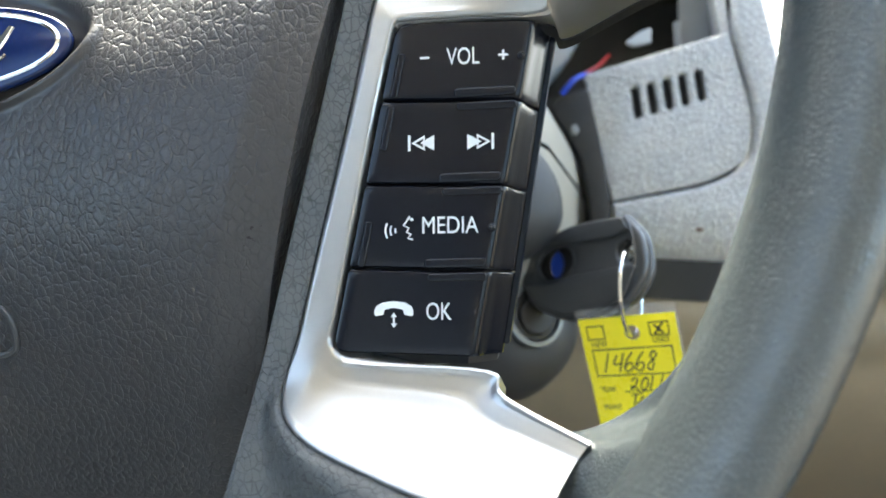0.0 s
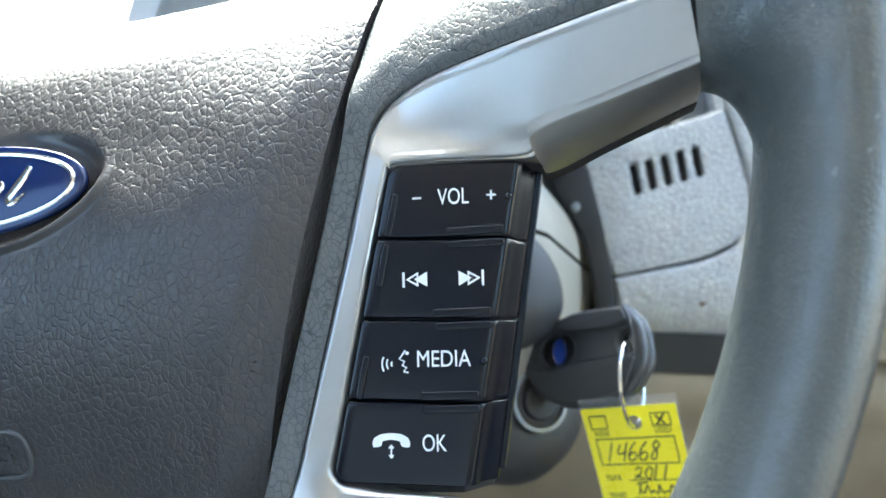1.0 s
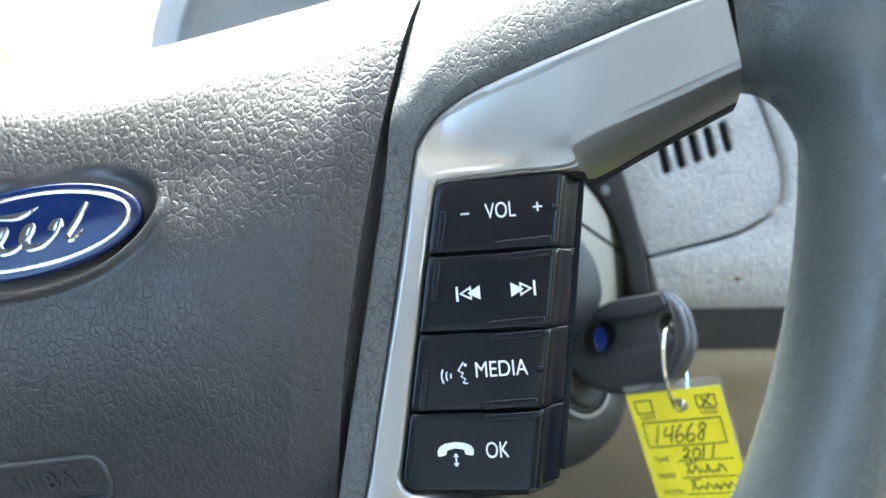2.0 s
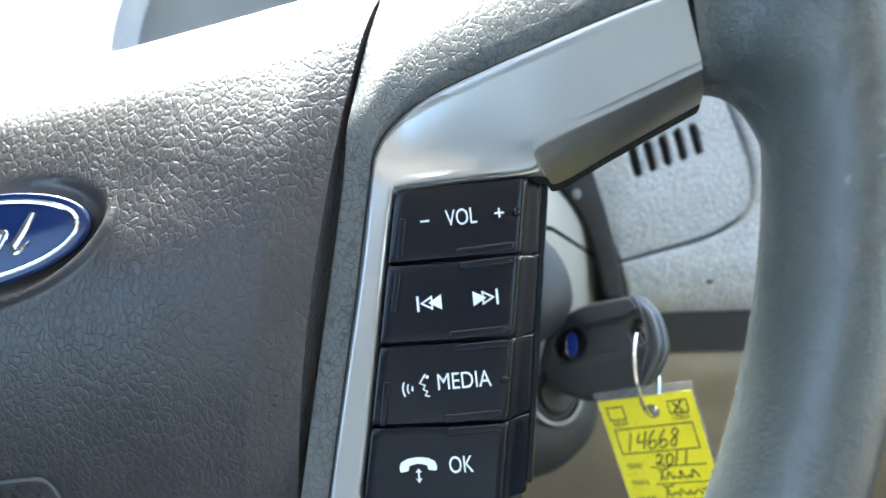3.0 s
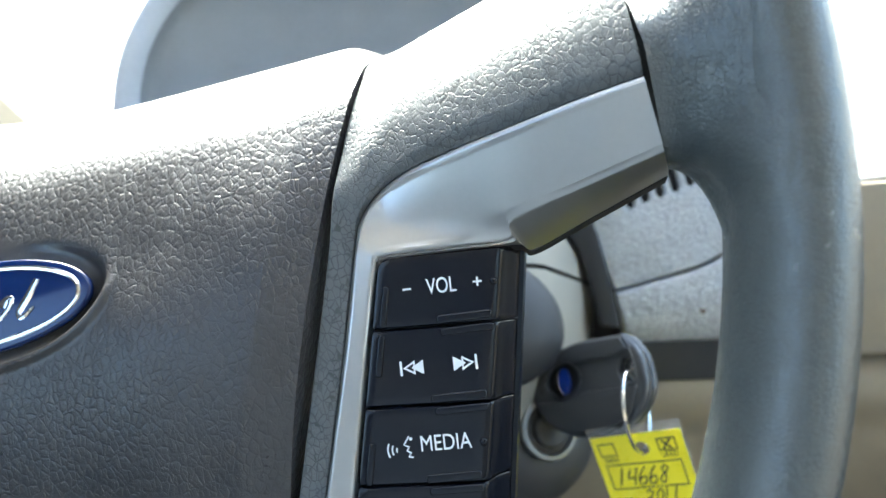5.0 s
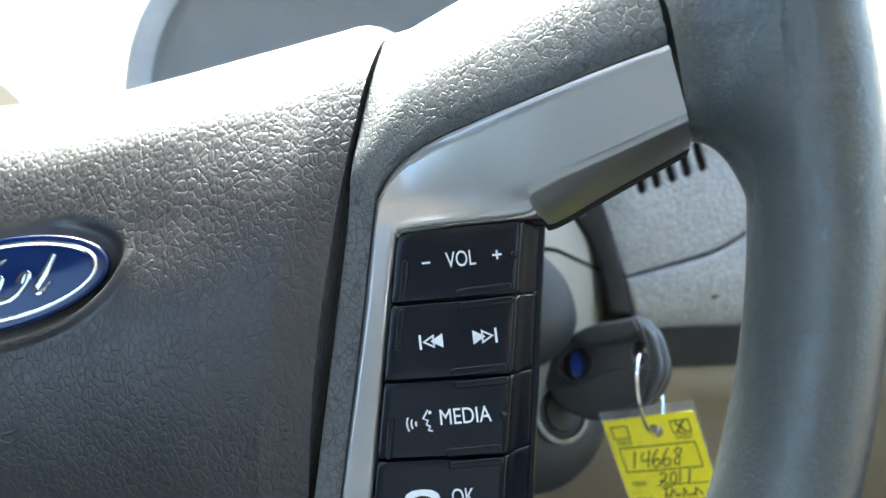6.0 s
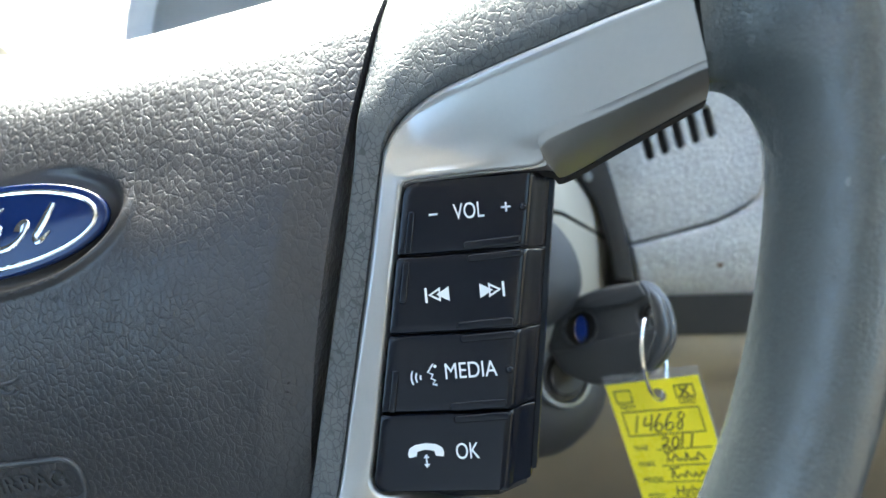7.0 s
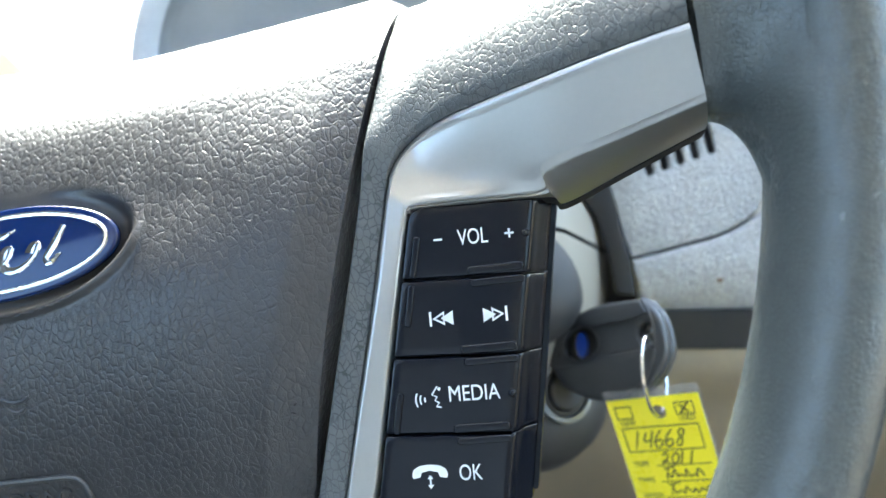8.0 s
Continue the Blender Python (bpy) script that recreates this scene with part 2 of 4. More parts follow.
# ---- steering wheel ----
wheel = thing("steering_wheel", "dark grey leather steering wheel with satin silver spokes", "steering wheel")
RIM_R, RIM_D, RIM_Z, TUBE, DEEP = 18.92, -1.8, 1.43, 0.97, 1.45
RIM_LEAN = (math.cos(radians(18)), math.sin(radians(18)))  # the rim's oval section leans outwards at the front


def gap_x(z):
    return 9.3 + 0.235 * z


def crisp(t):
    """A ramp with a tight bend at its start."""
    return t * t / (t + 0.06) if t > 0 else 0.0


def hub_d(x, z):
    """Depth of the airbag cover: slightly dished towards the middle, rolled back at the top, chamfered along the side gap."""
    ax = abs(x)
    d = 1.14 - 0.17 * math.sqrt(x * x + 4) + 0.2 * z + 0.045 * z * z + 0.14 * max(0.0, z - 2.8 - 0.08 * ax) ** 2
    d += 1.6 * max(0.0, z - 6.05 + 0.01 * ax + 1.15 * step((ax - gap_x(z) + 1.3) / 1.6)) ** 2
    d += (0.4 - 0.065 * max(0.0, z)) * crisp((ax - gap_x(z) + 1.15) / 1.15)
    d -= 0.28 * step((1.2 - z) / 2.4) * step((8.0 - ax) / 3.5)  # fuller below the emblem
    c, s = math.cos(radians(4)), math.sin(radians(4))
    e = math.hypot((x * c + z * s) / 3.6, (z * c - x * s) / 1.5)
    soft = step((z + 0.6) / 1.4)  # the pocket's lip is sharp below the emblem and soft above it
    d -= 0.13 * math.exp(-(((e - 1.075) / 0.05) ** 2)) * step((1.1 - z) / 1.2)
    return d + (0.82 + 0.25 * z - d) * step((1.03 + 0.09 * soft - e) / (0.08 + 0.12 * soft))


def ribbon(points, widths, thick, bm):
    """A flat brush stroke with a rounded back, broad where widths say so, in centimetres."""
    line = spline([(x, y, w) for (x, y), w in zip(points, widths)], 10)
    rows = []
    for i, p in enumerate(line):
        a, b = line[max(i - 1, 0)], line[min(i + 1, len(line) - 1)]
        way = Vector((b.x - a.x, b.y - a.y, 0)).normalized()
        side = Vector((-way.y, way.x, 0)) * max(p.z, 0.01)
        mid = Vector((p.x, p.y, 0))
        up = Vector((0, 0, thick))
        rows.append([mid - side, mid - side * 0.75 + up * 0.75, mid + up, mid + side * 0.75 + up * 0.75, mid + side])
    return net(rows, bm=bm)


def emblem_strokes(m, emblem):
    """Silver brush strokes of the emblem, as plain shapes: a swash, a foot stroke, a row of slanted loops and a tall dash."""
    strokes = [([(-2.3, -0.12), (-2.15, 0.28), (-1.5, 0.56), (-0.7, 0.5), (-0.1, 0.46), (0.4, 0.62)], (0.02, 0.08, 0.12, 0.1, 0.12, 0.02)),
               ([(-2.0, -0.62), (-1.55, -0.6), (-1.2, -0.1), (-0.85, 0.46)], (0.03, 0.12, 0.12, 0.06)),
               ([(1.22, -0.3), (1.42, 0.05), (1.66, 0.52)], (0.09, 0.11, 0.08)),
               ([(1.22, -0.3), (1.32, -0.46), (1.62, -0.22)], (0.08, 0.08, 0.03))]
    loops = []
    for k in range(41):
        a = 2 * math.pi * (0.55 + 2.9 * k / 40)
        x, y = -1.05 + 2.1 * k / 40 + 0.24 * math.cos(a), -0.2 + 0.31 * math.sin(a)
        loops.append((x + 0.3 * y, y))
    strokes.append((loops, [0.115 + 0.04 * math.sin(2 * math.pi * 2.9 * k / 40 + 2.0) for k in range(41)]))
    for points, widths in strokes:
        bm = ribbon(points, widths, 0.07, bmesh.new())
        bm.transform(m @ pose(0, 0, 0.0008) @ Matrix.Diagonal((1.08, 0.97, 1, 1)))
        part("brush_stroke", bm, chrome, emblem, "silver brush stroke")


def drape(ob):
    """Lays a flat relief onto the airbag cover."""
    for v in ob.data.vertices:
        v.co.y += hub_d(v.co.x / CM, v.co.z / CM) * CM
    ob.data.update()


def build_hub():
    rows = []
    zs = [-11.5 + 19.3 * i / 300 for i in range(301)]
    us = [math.sin(math.pi / 2 * (-1 + 2 * i / 240)) * 0.35 + (-1 + 2 * i / 240) * 0.65 for i in range(241)]
    for z in zs:
        g = gap_x(z)
        row = [(u * g, hub_d(u * g, z), z) for u in us]
        sides = []
        for s, d in ((0.03, 0.12), (0.05, 0.4), (0.05, 1.6)):
            sides.append((s, d))
        left = [(-(g + s), row[0][1] + d, z) for s, d in reversed(sides)]
        right = [(g + s, row[-1][1] + d, z) for s, d in sides]
        rows.append(left + row + right)
    rows.insert(0, [(x, d + 1.5, z) for x, d, z in rows[0]])
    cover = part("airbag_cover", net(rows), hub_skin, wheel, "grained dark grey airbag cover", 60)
    m = facing(0.0, 0.55, -0.02, 3.6, -14)
    emblem = plate("emblem", [oval(0, 0, 3.3, 1.24, 64)], 0.2, emblem_blue, wheel, m, 0.08, "dark blue oval emblem with silver edge")
    bm = tube([(2.98 * math.cos(a), 1.0 * math.sin(a), 0.07) for a in [2 * math.pi * i / 64 for i in range(64)]], 0.075, 8, close=True)
    bm.transform(m)
    part("edge_ring", bm, chrome, emblem, "silver ring")
    emblem_strokes(m, emblem)
    m = facing(-0.09, 0.0, -6.42, 3.5)
    drape(words("airbag_lettering", "AIRBAG", 0.45, moulded, cover, m, thick=0.1, span=2.56))
    ring = rounded([(-1.8, -0.58), (1.8, -0.58), (1.8, 0.58), (-1.8, 0.58)], 0.58, 10)
    bm = tube([(x, y, 0.01) for x, y in ring], 0.085, 10, close=True)
    bm.transform(m)
    drape(part("moulded_frame", bm, moulded, cover))
    m = facing(0.22, 0.0, -3.87, 3.5)
    bm = bmesh.new()
    for y, w in ((0.12, 0.42), (-0.14, 0.26)):
        tube([(x, y + 0.12 * (x / w) ** 2, 0.0) for x in (-w, -w / 2, 0, w / 2, w)], 0.05, 8, bm)
    bm.transform(m)
    drape(part("moulded_mark", bm, moulded, cover))


# Outer and inner edge of the silver spoke trim, x, depth, z.
def spoke_d(x, z, scoop=1.0):
    top = 1.45 + 0.23 * max(0.0, x - 11)
    q = max(0.0, z - top)
    arm = max(0.0, x - 11) if z > -4 else max(0.0, x - 11.2) * 0.9
    return 0.1 - 0.36 * arm + 0.1 * q + 0.0336 * q**3 - 0.8 * scoop * max(0.0, -7.1 - z)


OUTER = [(13.5, -9.27), (11.68, -9.1), (10.47, -8.8), (9.32, -8.4), (8.65, -7.95), (8.47, -7.4), (8.72, -6.4), (8.98, -5.3), (9.69, -2.31), (10.27, 0.32),
         (10.46, 0.98), (10.93, 1.51), (11.72, 1.89), (12.9, 2.13), (13.7, 2.26), (15.32, 2.51), (16.7, 2.67)]
INNER = [(14.5, -0.95, -8.1), (12.95, -0.35, -7.4), (12.62, -0.1, -6.95), (10.2, -0.05, -6.82), (9.62, -0.05, -6.72), (9.42, -0.05, -6.4), (9.52, -0.06, -5.9), (9.74, -0.06, -4.8),
         (10.26, -0.06, -2.2), (10.68, -0.06, -0.25), (10.76, -0.07, -0.03), (10.98, -0.07, 0.07), (12.2, -0.07, 0.08), (13.72, -0.1, 0.07), (13.91, -0.38, 0.46), (15.4, -0.9, 0.85), (16.95, -1.52, 1.24)]
BACK = [(14.55, 0.3, -8.55), (13.0, 0.9, -7.85), (12.7, 0.9, -7.3), (10.3, 0.25, -6.72), (9.72, 0.25, -6.62), (9.52, 0.25, -6.35), (9.6, 0.25, -5.9), (9.82, 0.25, -4.8),
        (10.34, 0.25, -2.2), (10.76, 0.25, -0.3), (10.86, 0.25, -0.1), (11.02, 0.25, -0.02), (12.2, 0.25, 0.0), (13.86, 0.45, -0.02), (14.24, 1.0, -0.15), (15.6, 0.6, 0.38), (17.23, 0.24, 1.02)]
LEATHER = [(12.0, -13.0), (9.0, -12.6), (7.05, -10.6), (7.33, -9.4), (7.52, -8.6), (7.71, -7.8), (8.04, -6.4), (8.3, -5.3), (9.0, -2.31), (9.62, 0.32),
           (9.84, 1.5), (10.13, 3.0), (10.46, 4.5), (10.72, 5.65), (12.4, 6.05), (14.7, 6.3), (16.4, 6.3)]


def arm_d(x, z):
    """Depth of the upper arm's face, which folds along a line into the flat band over the buttons."""
    fold_z = 0.74 - 0.078 * (x - 10.4) if x < 13.91 else 0.465 + 0.254 * (x - 13.91)
    fold_d = 0.1 - 0.23 * math.log(1 + math.exp((x - 12.6) / 0.6))
    out = OUTER[10:]
    out_z = float(np.interp(x, [q[0] for q in out], [q[1] for q in out]))
    out_d = spoke_d(x, out_z) + 0.03

    def at(q):
        if q > fold_z:
            return fold_d + (out_d - fold_d) * (q - fold_z) / max(out_z - fold_z, 0.2)
        return fold_d + (-0.07 - fold_d) * min((fold_z - q) / max(fold_z - 0.07, 0.1), 1.0) * step((14.4 - x) / 0.5)

    return sum(at(z + 0.045 * k) for k in range(-4, 5)) / 9


def mirrored(rows, side):
    return [[(side * p[0], p[1], p[2]) for p in row] for row in rows]


def build_spoke(side):
    outer = spline([(x, spoke_d(x, z) - 0.13 * step((0.9 - z) / 0.8) * step((z + 8.0) / 1.0), z) for x, z in OUTER], 6)
    inner, rear = spline(INNER, 6), spline(BACK, 6)
    rows = []
    for o, i, b in zip(outer, inner, rear):
        o, i, b = Vector(o), Vector(i), Vector(b)
        across = (i - o)
        low = step((-7.6 - o.z) / 0.9)
        arm = step((o.z - 0.2) / 0.9)
        # rounded edge, then the face
        row = [o + Vector((0, 0.35, 0)), o + Vector((0, 0.15, 0))] + [o + across.normalized() * e + Vector((0, f, 0)) for e, f in ((0.015, 0.1), (0.045, 0.055), (0.09, 0.018), (0.15, 0.0))]
        lip = 0.15 / across.length
        for k in range(1, 24):
            t = lip + (1 - 0.1 / across.length - lip) * k / 24
            p = o + across * t
            p.y += arm * step(t / 0.06) * step((1 - t) / 0.05) * (arm_d(p.x, p.z) - p.y)
            u = 1 - t
            bent = max(0.0, u - 0.26) / 0.74 + 0.1 * math.exp(-(((u - 0.26) / 0.12) ** 2)) * 0.5
            p.y += low * (i.y + (o.y - i.y) * bent - (o.y + across.y * t))
            row.append(p)
        # rounded corner, then a slightly bulged underside
        edge, inward = b - i, across.normalized()
        swell = (inward - Vector((0, 1, 0))).normalized() * 0.09 * arm
        row += [i - inward * 0.09, i - inward * 0.035 + edge.normalized() * 0.008, i - inward * 0.008 + edge.normalized() * 0.035, i + edge.normalized() * 0.09]
        row += [i + edge * e + swell * (4 * e * (1 - e)) for e in (0.25, 0.45, 0.65, 0.85)] + [b]
        rows.append([tuple(p) for p in row])
    part("spoke_trim", net(mirrored(rows, side)), satin_metal, wheel, "satin silver spoke trim", 30)
    skin = spline([(x, 0, z) for x, z in LEATHER], 6)
    rows = []
    for o, g in zip(outer, skin):
        row = [(o.x * 1.0, o.y + 0.3, o.z)]
        for t in [k / 28 for k in range(27)] + [0.95, 0.975, 0.99, 1.0]:
            x, z = o.x + (g.x - o.x) * t, o.z + (g.z - o.z) * t
            d = spoke_d(x, z, 1 - 0.8 * step(t * 1.6)) + 0.09 * step(1 - t * 14) - 0.06 * step((o.z - 0.2) / 1.0) * step(t * 14)
            # level with the airbag cover along the upper gap
            near = step((t - 0.35) / 0.6) * step((z - 1.2) / 1.4) * step((11.6 - x) / 0.8) * step((5.6 - z) / 0.8)
            d += near * (hub_d(gap_x(z), z) + 0.02 - d)
            row.append((x, d + 0.08 * step((t - 0.93) / 0.07), z))
        x, d, z = row[-1]
        row += [(x - 0.02, d + 0.25, z + 0.03), (x, d + 1.4, z + 0.1)]
        rows.append(row)
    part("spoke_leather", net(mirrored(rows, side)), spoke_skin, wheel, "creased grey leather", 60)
    # black carrier behind the trim
    rows = [[(o.x + 0.1, o.y + 0.6, o.z), (b.x, b.y + 0.02, b.z - 0.03), (b.x - 0.02, b.y + 0.3, b.z - 0.12), (o.x, o.y + 1.6, o.z)] for o, b in zip(outer, rear)]
    part("spoke_carrier", net(mirrored(rows, side), close_u=True), black_plastic, wheel)


def rim_point(angle, psi, r=TUBE):
    """A point on the rim: angle round the wheel from the right, psi round the tube from its inner side towards the driver."""
    u, w = -r * math.cos(psi), r * DEEP * math.sin(psi)
    c, s = RIM_LEAN
    rad, d = RIM_R + u * c + w * s, RIM_D + u * s - w * c
    return Vector((rad * math.cos(angle), d, RIM_Z + rad * math.sin(angle)))


def build_rim():
    rows = [[rim_point(2 * math.pi * a / 220, 2 * math.pi * k / 32) for k in range(32)] for a in range(220)]
    rim = part("rim", net(rows, True, True), rim_skin, wheel, "smooth grey leather rim with stitched inner seam", 60)
    bm = bmesh.new()
    for k in range(120):
        a = radians(-60 + 120 * k / 119)
        mid = rim_point(a, -0.8, TUBE - 0.06)
        along = Vector((-math.sin(a), 0, math.cos(a)))
        off = Vector((0, 0.16, 0))
        tube([mid - along * 0.1 - off, mid, mid + along * 0.1 + off], 0.045, 6, bm)
    part("stitching", bm, black_plastic, rim, "dark thread stitches")


def sleeve(side, front, back, spread, flare, label):
    """Leather sleeve that flares from the end of a spoke arm into the rim. front and back give the depth of its two faces at a height along the arm's end."""
    n = 56
    rows = []
    lo, hi = spread
    for s in range(19):
        t = s / 18
        row = []
        for k in range(n):
            a = 2 * math.pi * k / n
            c, w = math.cos(a), math.sin(a)
            c, w = math.copysign(abs(c) ** 0.6, c), math.copysign(abs(w) ** 0.6, w)
            f, r = front(0.5 + 0.5 * c), back(0.5 + 0.5 * c)
            start = f.lerp(r, 0.5 - 0.5 * w)
            ang = radians((lo + hi) / 2 + (hi - lo) / 2 * math.cos(a))
            end = rim_point(ang, 1.5 * math.sin(a), TUBE * 0.975)
            way = end - start
            # the faces run into the rim without a crease, the edges as fillets
            face = min(abs(math.sin(a)) * 1.5, 1.0)
            fx, fy = 1 - (1 - t) ** flare, t
            row.append((start.x + way.x * (fx + (t - fx) * face), start.y + way.y * (fy + (step(t) - fy) * face), start.z + way.z * t**flare))
        rows.append(row)
    part("rim_sleeve", net(mirrored(rows, side), close_u=True), rim_skin, wheel, label, 60)


def upper_front(u):
    """The end of the upper arm from its foot to its top: a face like the trim's, a ridge, then a slope that rolls away."""
    z = 1.08 + 4.2 * u
    q = max(0.0, z - 3.15)
    return Vector((16.98 - 0.12 * (z - 1.08), -1.62 - 0.29 * min(z - 1.08, 2.07) + 0.42 * q + 0.1 * q * q, z))


def upper_back(u):
    foot = upper_front(u)
    return Vector((foot.x, 0.75, foot.z))


def lower_front(u):
    return Vector((12.9, -1.0, -10.1)).lerp(Vector((14.2, -1.05, -8.2)), u)


def lower_back(u):
    return lower_front(u) + Vector((0, 2.0, 0))


def build_buttons():
    cuts = [0.0, -1.62, -3.32, -5.02, -6.74]

    def left(z):
        x = 10.79 + 0.2 * z
        for edge, way in ((cuts[0], 1), (cuts[-1], -1)):
            dz = (edge - z) * way
            if dz < 0.3:
                x += 0.3 - math.sqrt(max(0.0, 0.09 - (0.3 - dz) ** 2))
        return x

    def fold(z):
        return 13.42 + 0.18 * z

    def side(z):
        return 13.93 + 0.16 * z

    def legend(body, x, z, parent, span, h=0.34):
        words("legend", body, h, legend_white, parent, facing(x, -0.012, z), span=span)

    def mark(loops, parent):
        plate("legend", loops, 0.012, legend_white, parent, facing(0, -0.012, 0))

    names = ("volume rocker", "track skip rocker", "voice and media button", "phone and confirm button")
    made = []
    for n in range(4):
        z0, z1 = cuts[n] - 0.022, cuts[n + 1] + 0.022
        zs = [z0, z0 - 0.03, z0 - 0.1] + [z0 - 0.1 + (z1 - z0 + 0.2) * k / 14 for k in range(1, 14)] + [z1 + 0.1, z1 + 0.03, z1]
        rows = []
        for i, z in enumerate(zs):
            inset = (0.05, 0.012, 0.0)[i] if i < 3 else (0.0, 0.012, 0.05)[i - len(zs) + 3] if i >= len(zs) - 3 else 0.0
            l, f, s = left(z), fold(z), side(z)
            prof = [(l, 0.5), (l, 0.1), (l + 0.03, 0.02), (l + 0.09, 0)] + [(l + 0.09 + (f - l - 0.09) * k / 12, 0) for k in range(1, 13)]
            prof += [(f + 0.06, 0.012), (f + 0.11, 0.04), (f + 0.155, 0.085), (f + 0.19, 0.15), (f + 0.22, 0.23), (f + 0.25, 0.34), (f + 0.34, 0.6), (s - 0.03, 0.9), (s, 1.2)]
            rows.append([(x, d + inset, z - 0.05 * (x - 12) / 1.8) for x, d in prof])
        rows = [[(x, d + 0.6, z) for x, d, z in rows[0]]] + rows + [[(x, d + 0.6, z) for x, d, z in rows[-1]]]
        made.append(part("button", net(rows), key_black, wheel, "glossy black " + names[n], 40))
    b1, b2, b3, b4 = made
    legend("VOL", 12.15, -0.76, b1, 0.66)
    plus = [(u * 0.1, v * 0.1) for u, v in ((-0.2, -1), (0.2, -1), (0.2, -0.2), (1, -0.2), (1, 0.2), (0.2, 0.2), (0.2, 1), (-0.2, 1), (-0.2, 0.2), (-1, 0.2), (-1, -0.2), (-0.2, -0.2))]
    mark([[(12.95 + x, -0.75 + y) for x, y in plus]], b1)
    mark([[(11.28, -0.77), (11.47, -0.77), (11.47, -0.728), (11.28, -0.728)]], b1)
    # skip marks: a bar, a hollow and a filled arrowhead
    for way, x in ((1, 11.03), (-1, 12.755)):
        q = -2.47
        mark([[(x, q - 0.16), (x + way * 0.05, q - 0.16), (x + way * 0.05, q + 0.16), (x, q + 0.16)]], b2)
        a = x + way * 0.07
        mark([[(a, q), (a + way * 0.27, q - 0.155), (a + way * 0.27, q + 0.155)], [(a + way * 0.07, q), (a + way * 0.235, q + 0.09), (a + way * 0.235, q - 0.09)]], b2)
        a = x + way * 0.25
        mark([[(a, q), (a + way * 0.28, q - 0.155), (a + way * 0.28, q + 0.155)]], b2)
    legend("MEDIA", 11.86, -4.14, b3, 1.12)
    for k, r in enumerate((0.10, 0.2, 0.3)):
        line = arc(10.86, -4.22, r, r * 1.0, 150, 210, 8)
        part("legend", tube([(x, -0.005, z) for x, z in line], 0.02, 5), legend_white, b3)
    part("legend", tube([(x, -0.005, z) for x, z in ((11.06, -3.94), (10.93, -4.12), (11.04, -4.17), (10.99, -4.25), (11.08, -4.3), (11.02, -4.38), (11.12, -4.4))], 0.02, 5), legend_white, b3)
    mark([oval(11.1, -4.0, 0.035, 0.035, 16)], b3)
    legend("OK", 11.63, -5.85, b4, 0.5)
    half_set = [(0.4, -0.06), (0.36, 0.05), (0.22, 0.125), (0.0, 0.15)]
    body = half_set + [(-x, y) for x, y in half_set[2::-1]] + [(-0.38, -0.15), (-0.21, -0.12), (-0.19, -0.02), (0, 0.02), (0.19, -0.02), (0.21, -0.12), (0.38, -0.15)]
    mark([rounded([(10.73 + x, -5.78 + y) for x, y in body], 0.03, 3)], b4)
    mark([[(10.73, -5.86), (10.665, -5.945), (10.713, -5.945), (10.713, -6.075), (10.665, -6.075), (10.73, -6.16), (10.795, -6.075), (10.747, -6.075), (10.747, -5.945), (10.795, -5.945)]], b4)
    # raised lozenges along the joints and down the driver's-side edge
    def pill(parent, x, z, long, wide, turn, high=0.1):
        m = facing(x, 0.0, z, turn)
        plate("rib", [rounded([(-long / 2, -wide / 2), (long / 2, -wide / 2), (long / 2, wide / 2), (-long / 2, wide / 2)], wide * 0.49, 5)], high, key_black, parent, m, 0.045)

    for up, down, z in ((b1, b2, -1.62), (b2, b3, -3.32), (b3, b4, -5.02)):
        pill(up, fold(z) - 0.55, z + 0.14 + 0.005, 1.24, 0.19, 1.2)
        pill(down, fold(z) - 0.52, z - 0.13, 1.2, 0.17, 1.2, 0.07)
    for b, za, zb in ((b1, -0.62, -1.56), (b2, -1.68, -2.62), (b3, -4.02, -4.96)):
        pill(b, 11.04 + 0.1 * (za + zb), (za + zb) / 2, abs(zb - za), 0.17, 78.7, 0.07)
    for b, z in ((b1, -0.78), (b3, -4.18)):
        bm = bmesh.new()
        bmesh.ops.create_uvsphere(bm, u_segments=12, v_segments=8, radius=0.09 * CM)
        bm.transform(Matrix.Translation(Vector((fold(z) + 0.02, 0.02, z)) * CM))
        part("rib", bm, key_black, b)
    # housing round the buttons and its thin bright side frame
    rows = [[(left(z) - 0.12, 0.35, z), (fold(z), 0.35, z), (side(z) - 0.1, 1.1, z), (side(z) - 0.1, 1.9, z), (left(z), 1.9, z)] for z in [0.1 - 7.0 * k / 20 for k in range(21)]]
    part("switch_housing", net(rows, close_u=True, caps=True), black_plastic, wheel)
    rows = [[(side(z) + 0.0, 0.95, z), (side(z) + 0.1, 1.0, z), (side(z) + 0.12, 1.5, z), (side(z) - 0.02, 1.5, z)] for z in [0.0 - 6.55 * k / 20 for k in range(21)]]
    part("side_frame", net(rows, close_u=True, caps=True), key_black, wheel)


build_hub()
for flank in (1, -1):
    build_spoke(flank)
    sleeve(flank, upper_front, upper_back, (-7.0, 20.5), 2.2, "grey leather sleeve where the spoke meets the rim")
    sleeve(flank, lower_front, lower_back, (-46.0, -24.0), 1.6, "grey leather sleeve where the lower spoke meets the rim")
build_rim()
build_buttons()

# ---- ignition key, lock and tag ----
KEY_A = Vector((0.822, -0.521, 0.232)).normalized()  # along the key, from blade to ring hole
KEY_B = Vector((-0.081, 0.295, 0.952)).normalized()
KEY_N = KEY_A.cross(KEY_B)
KEY_O = Vector((14.22, 12.12, -4.69))


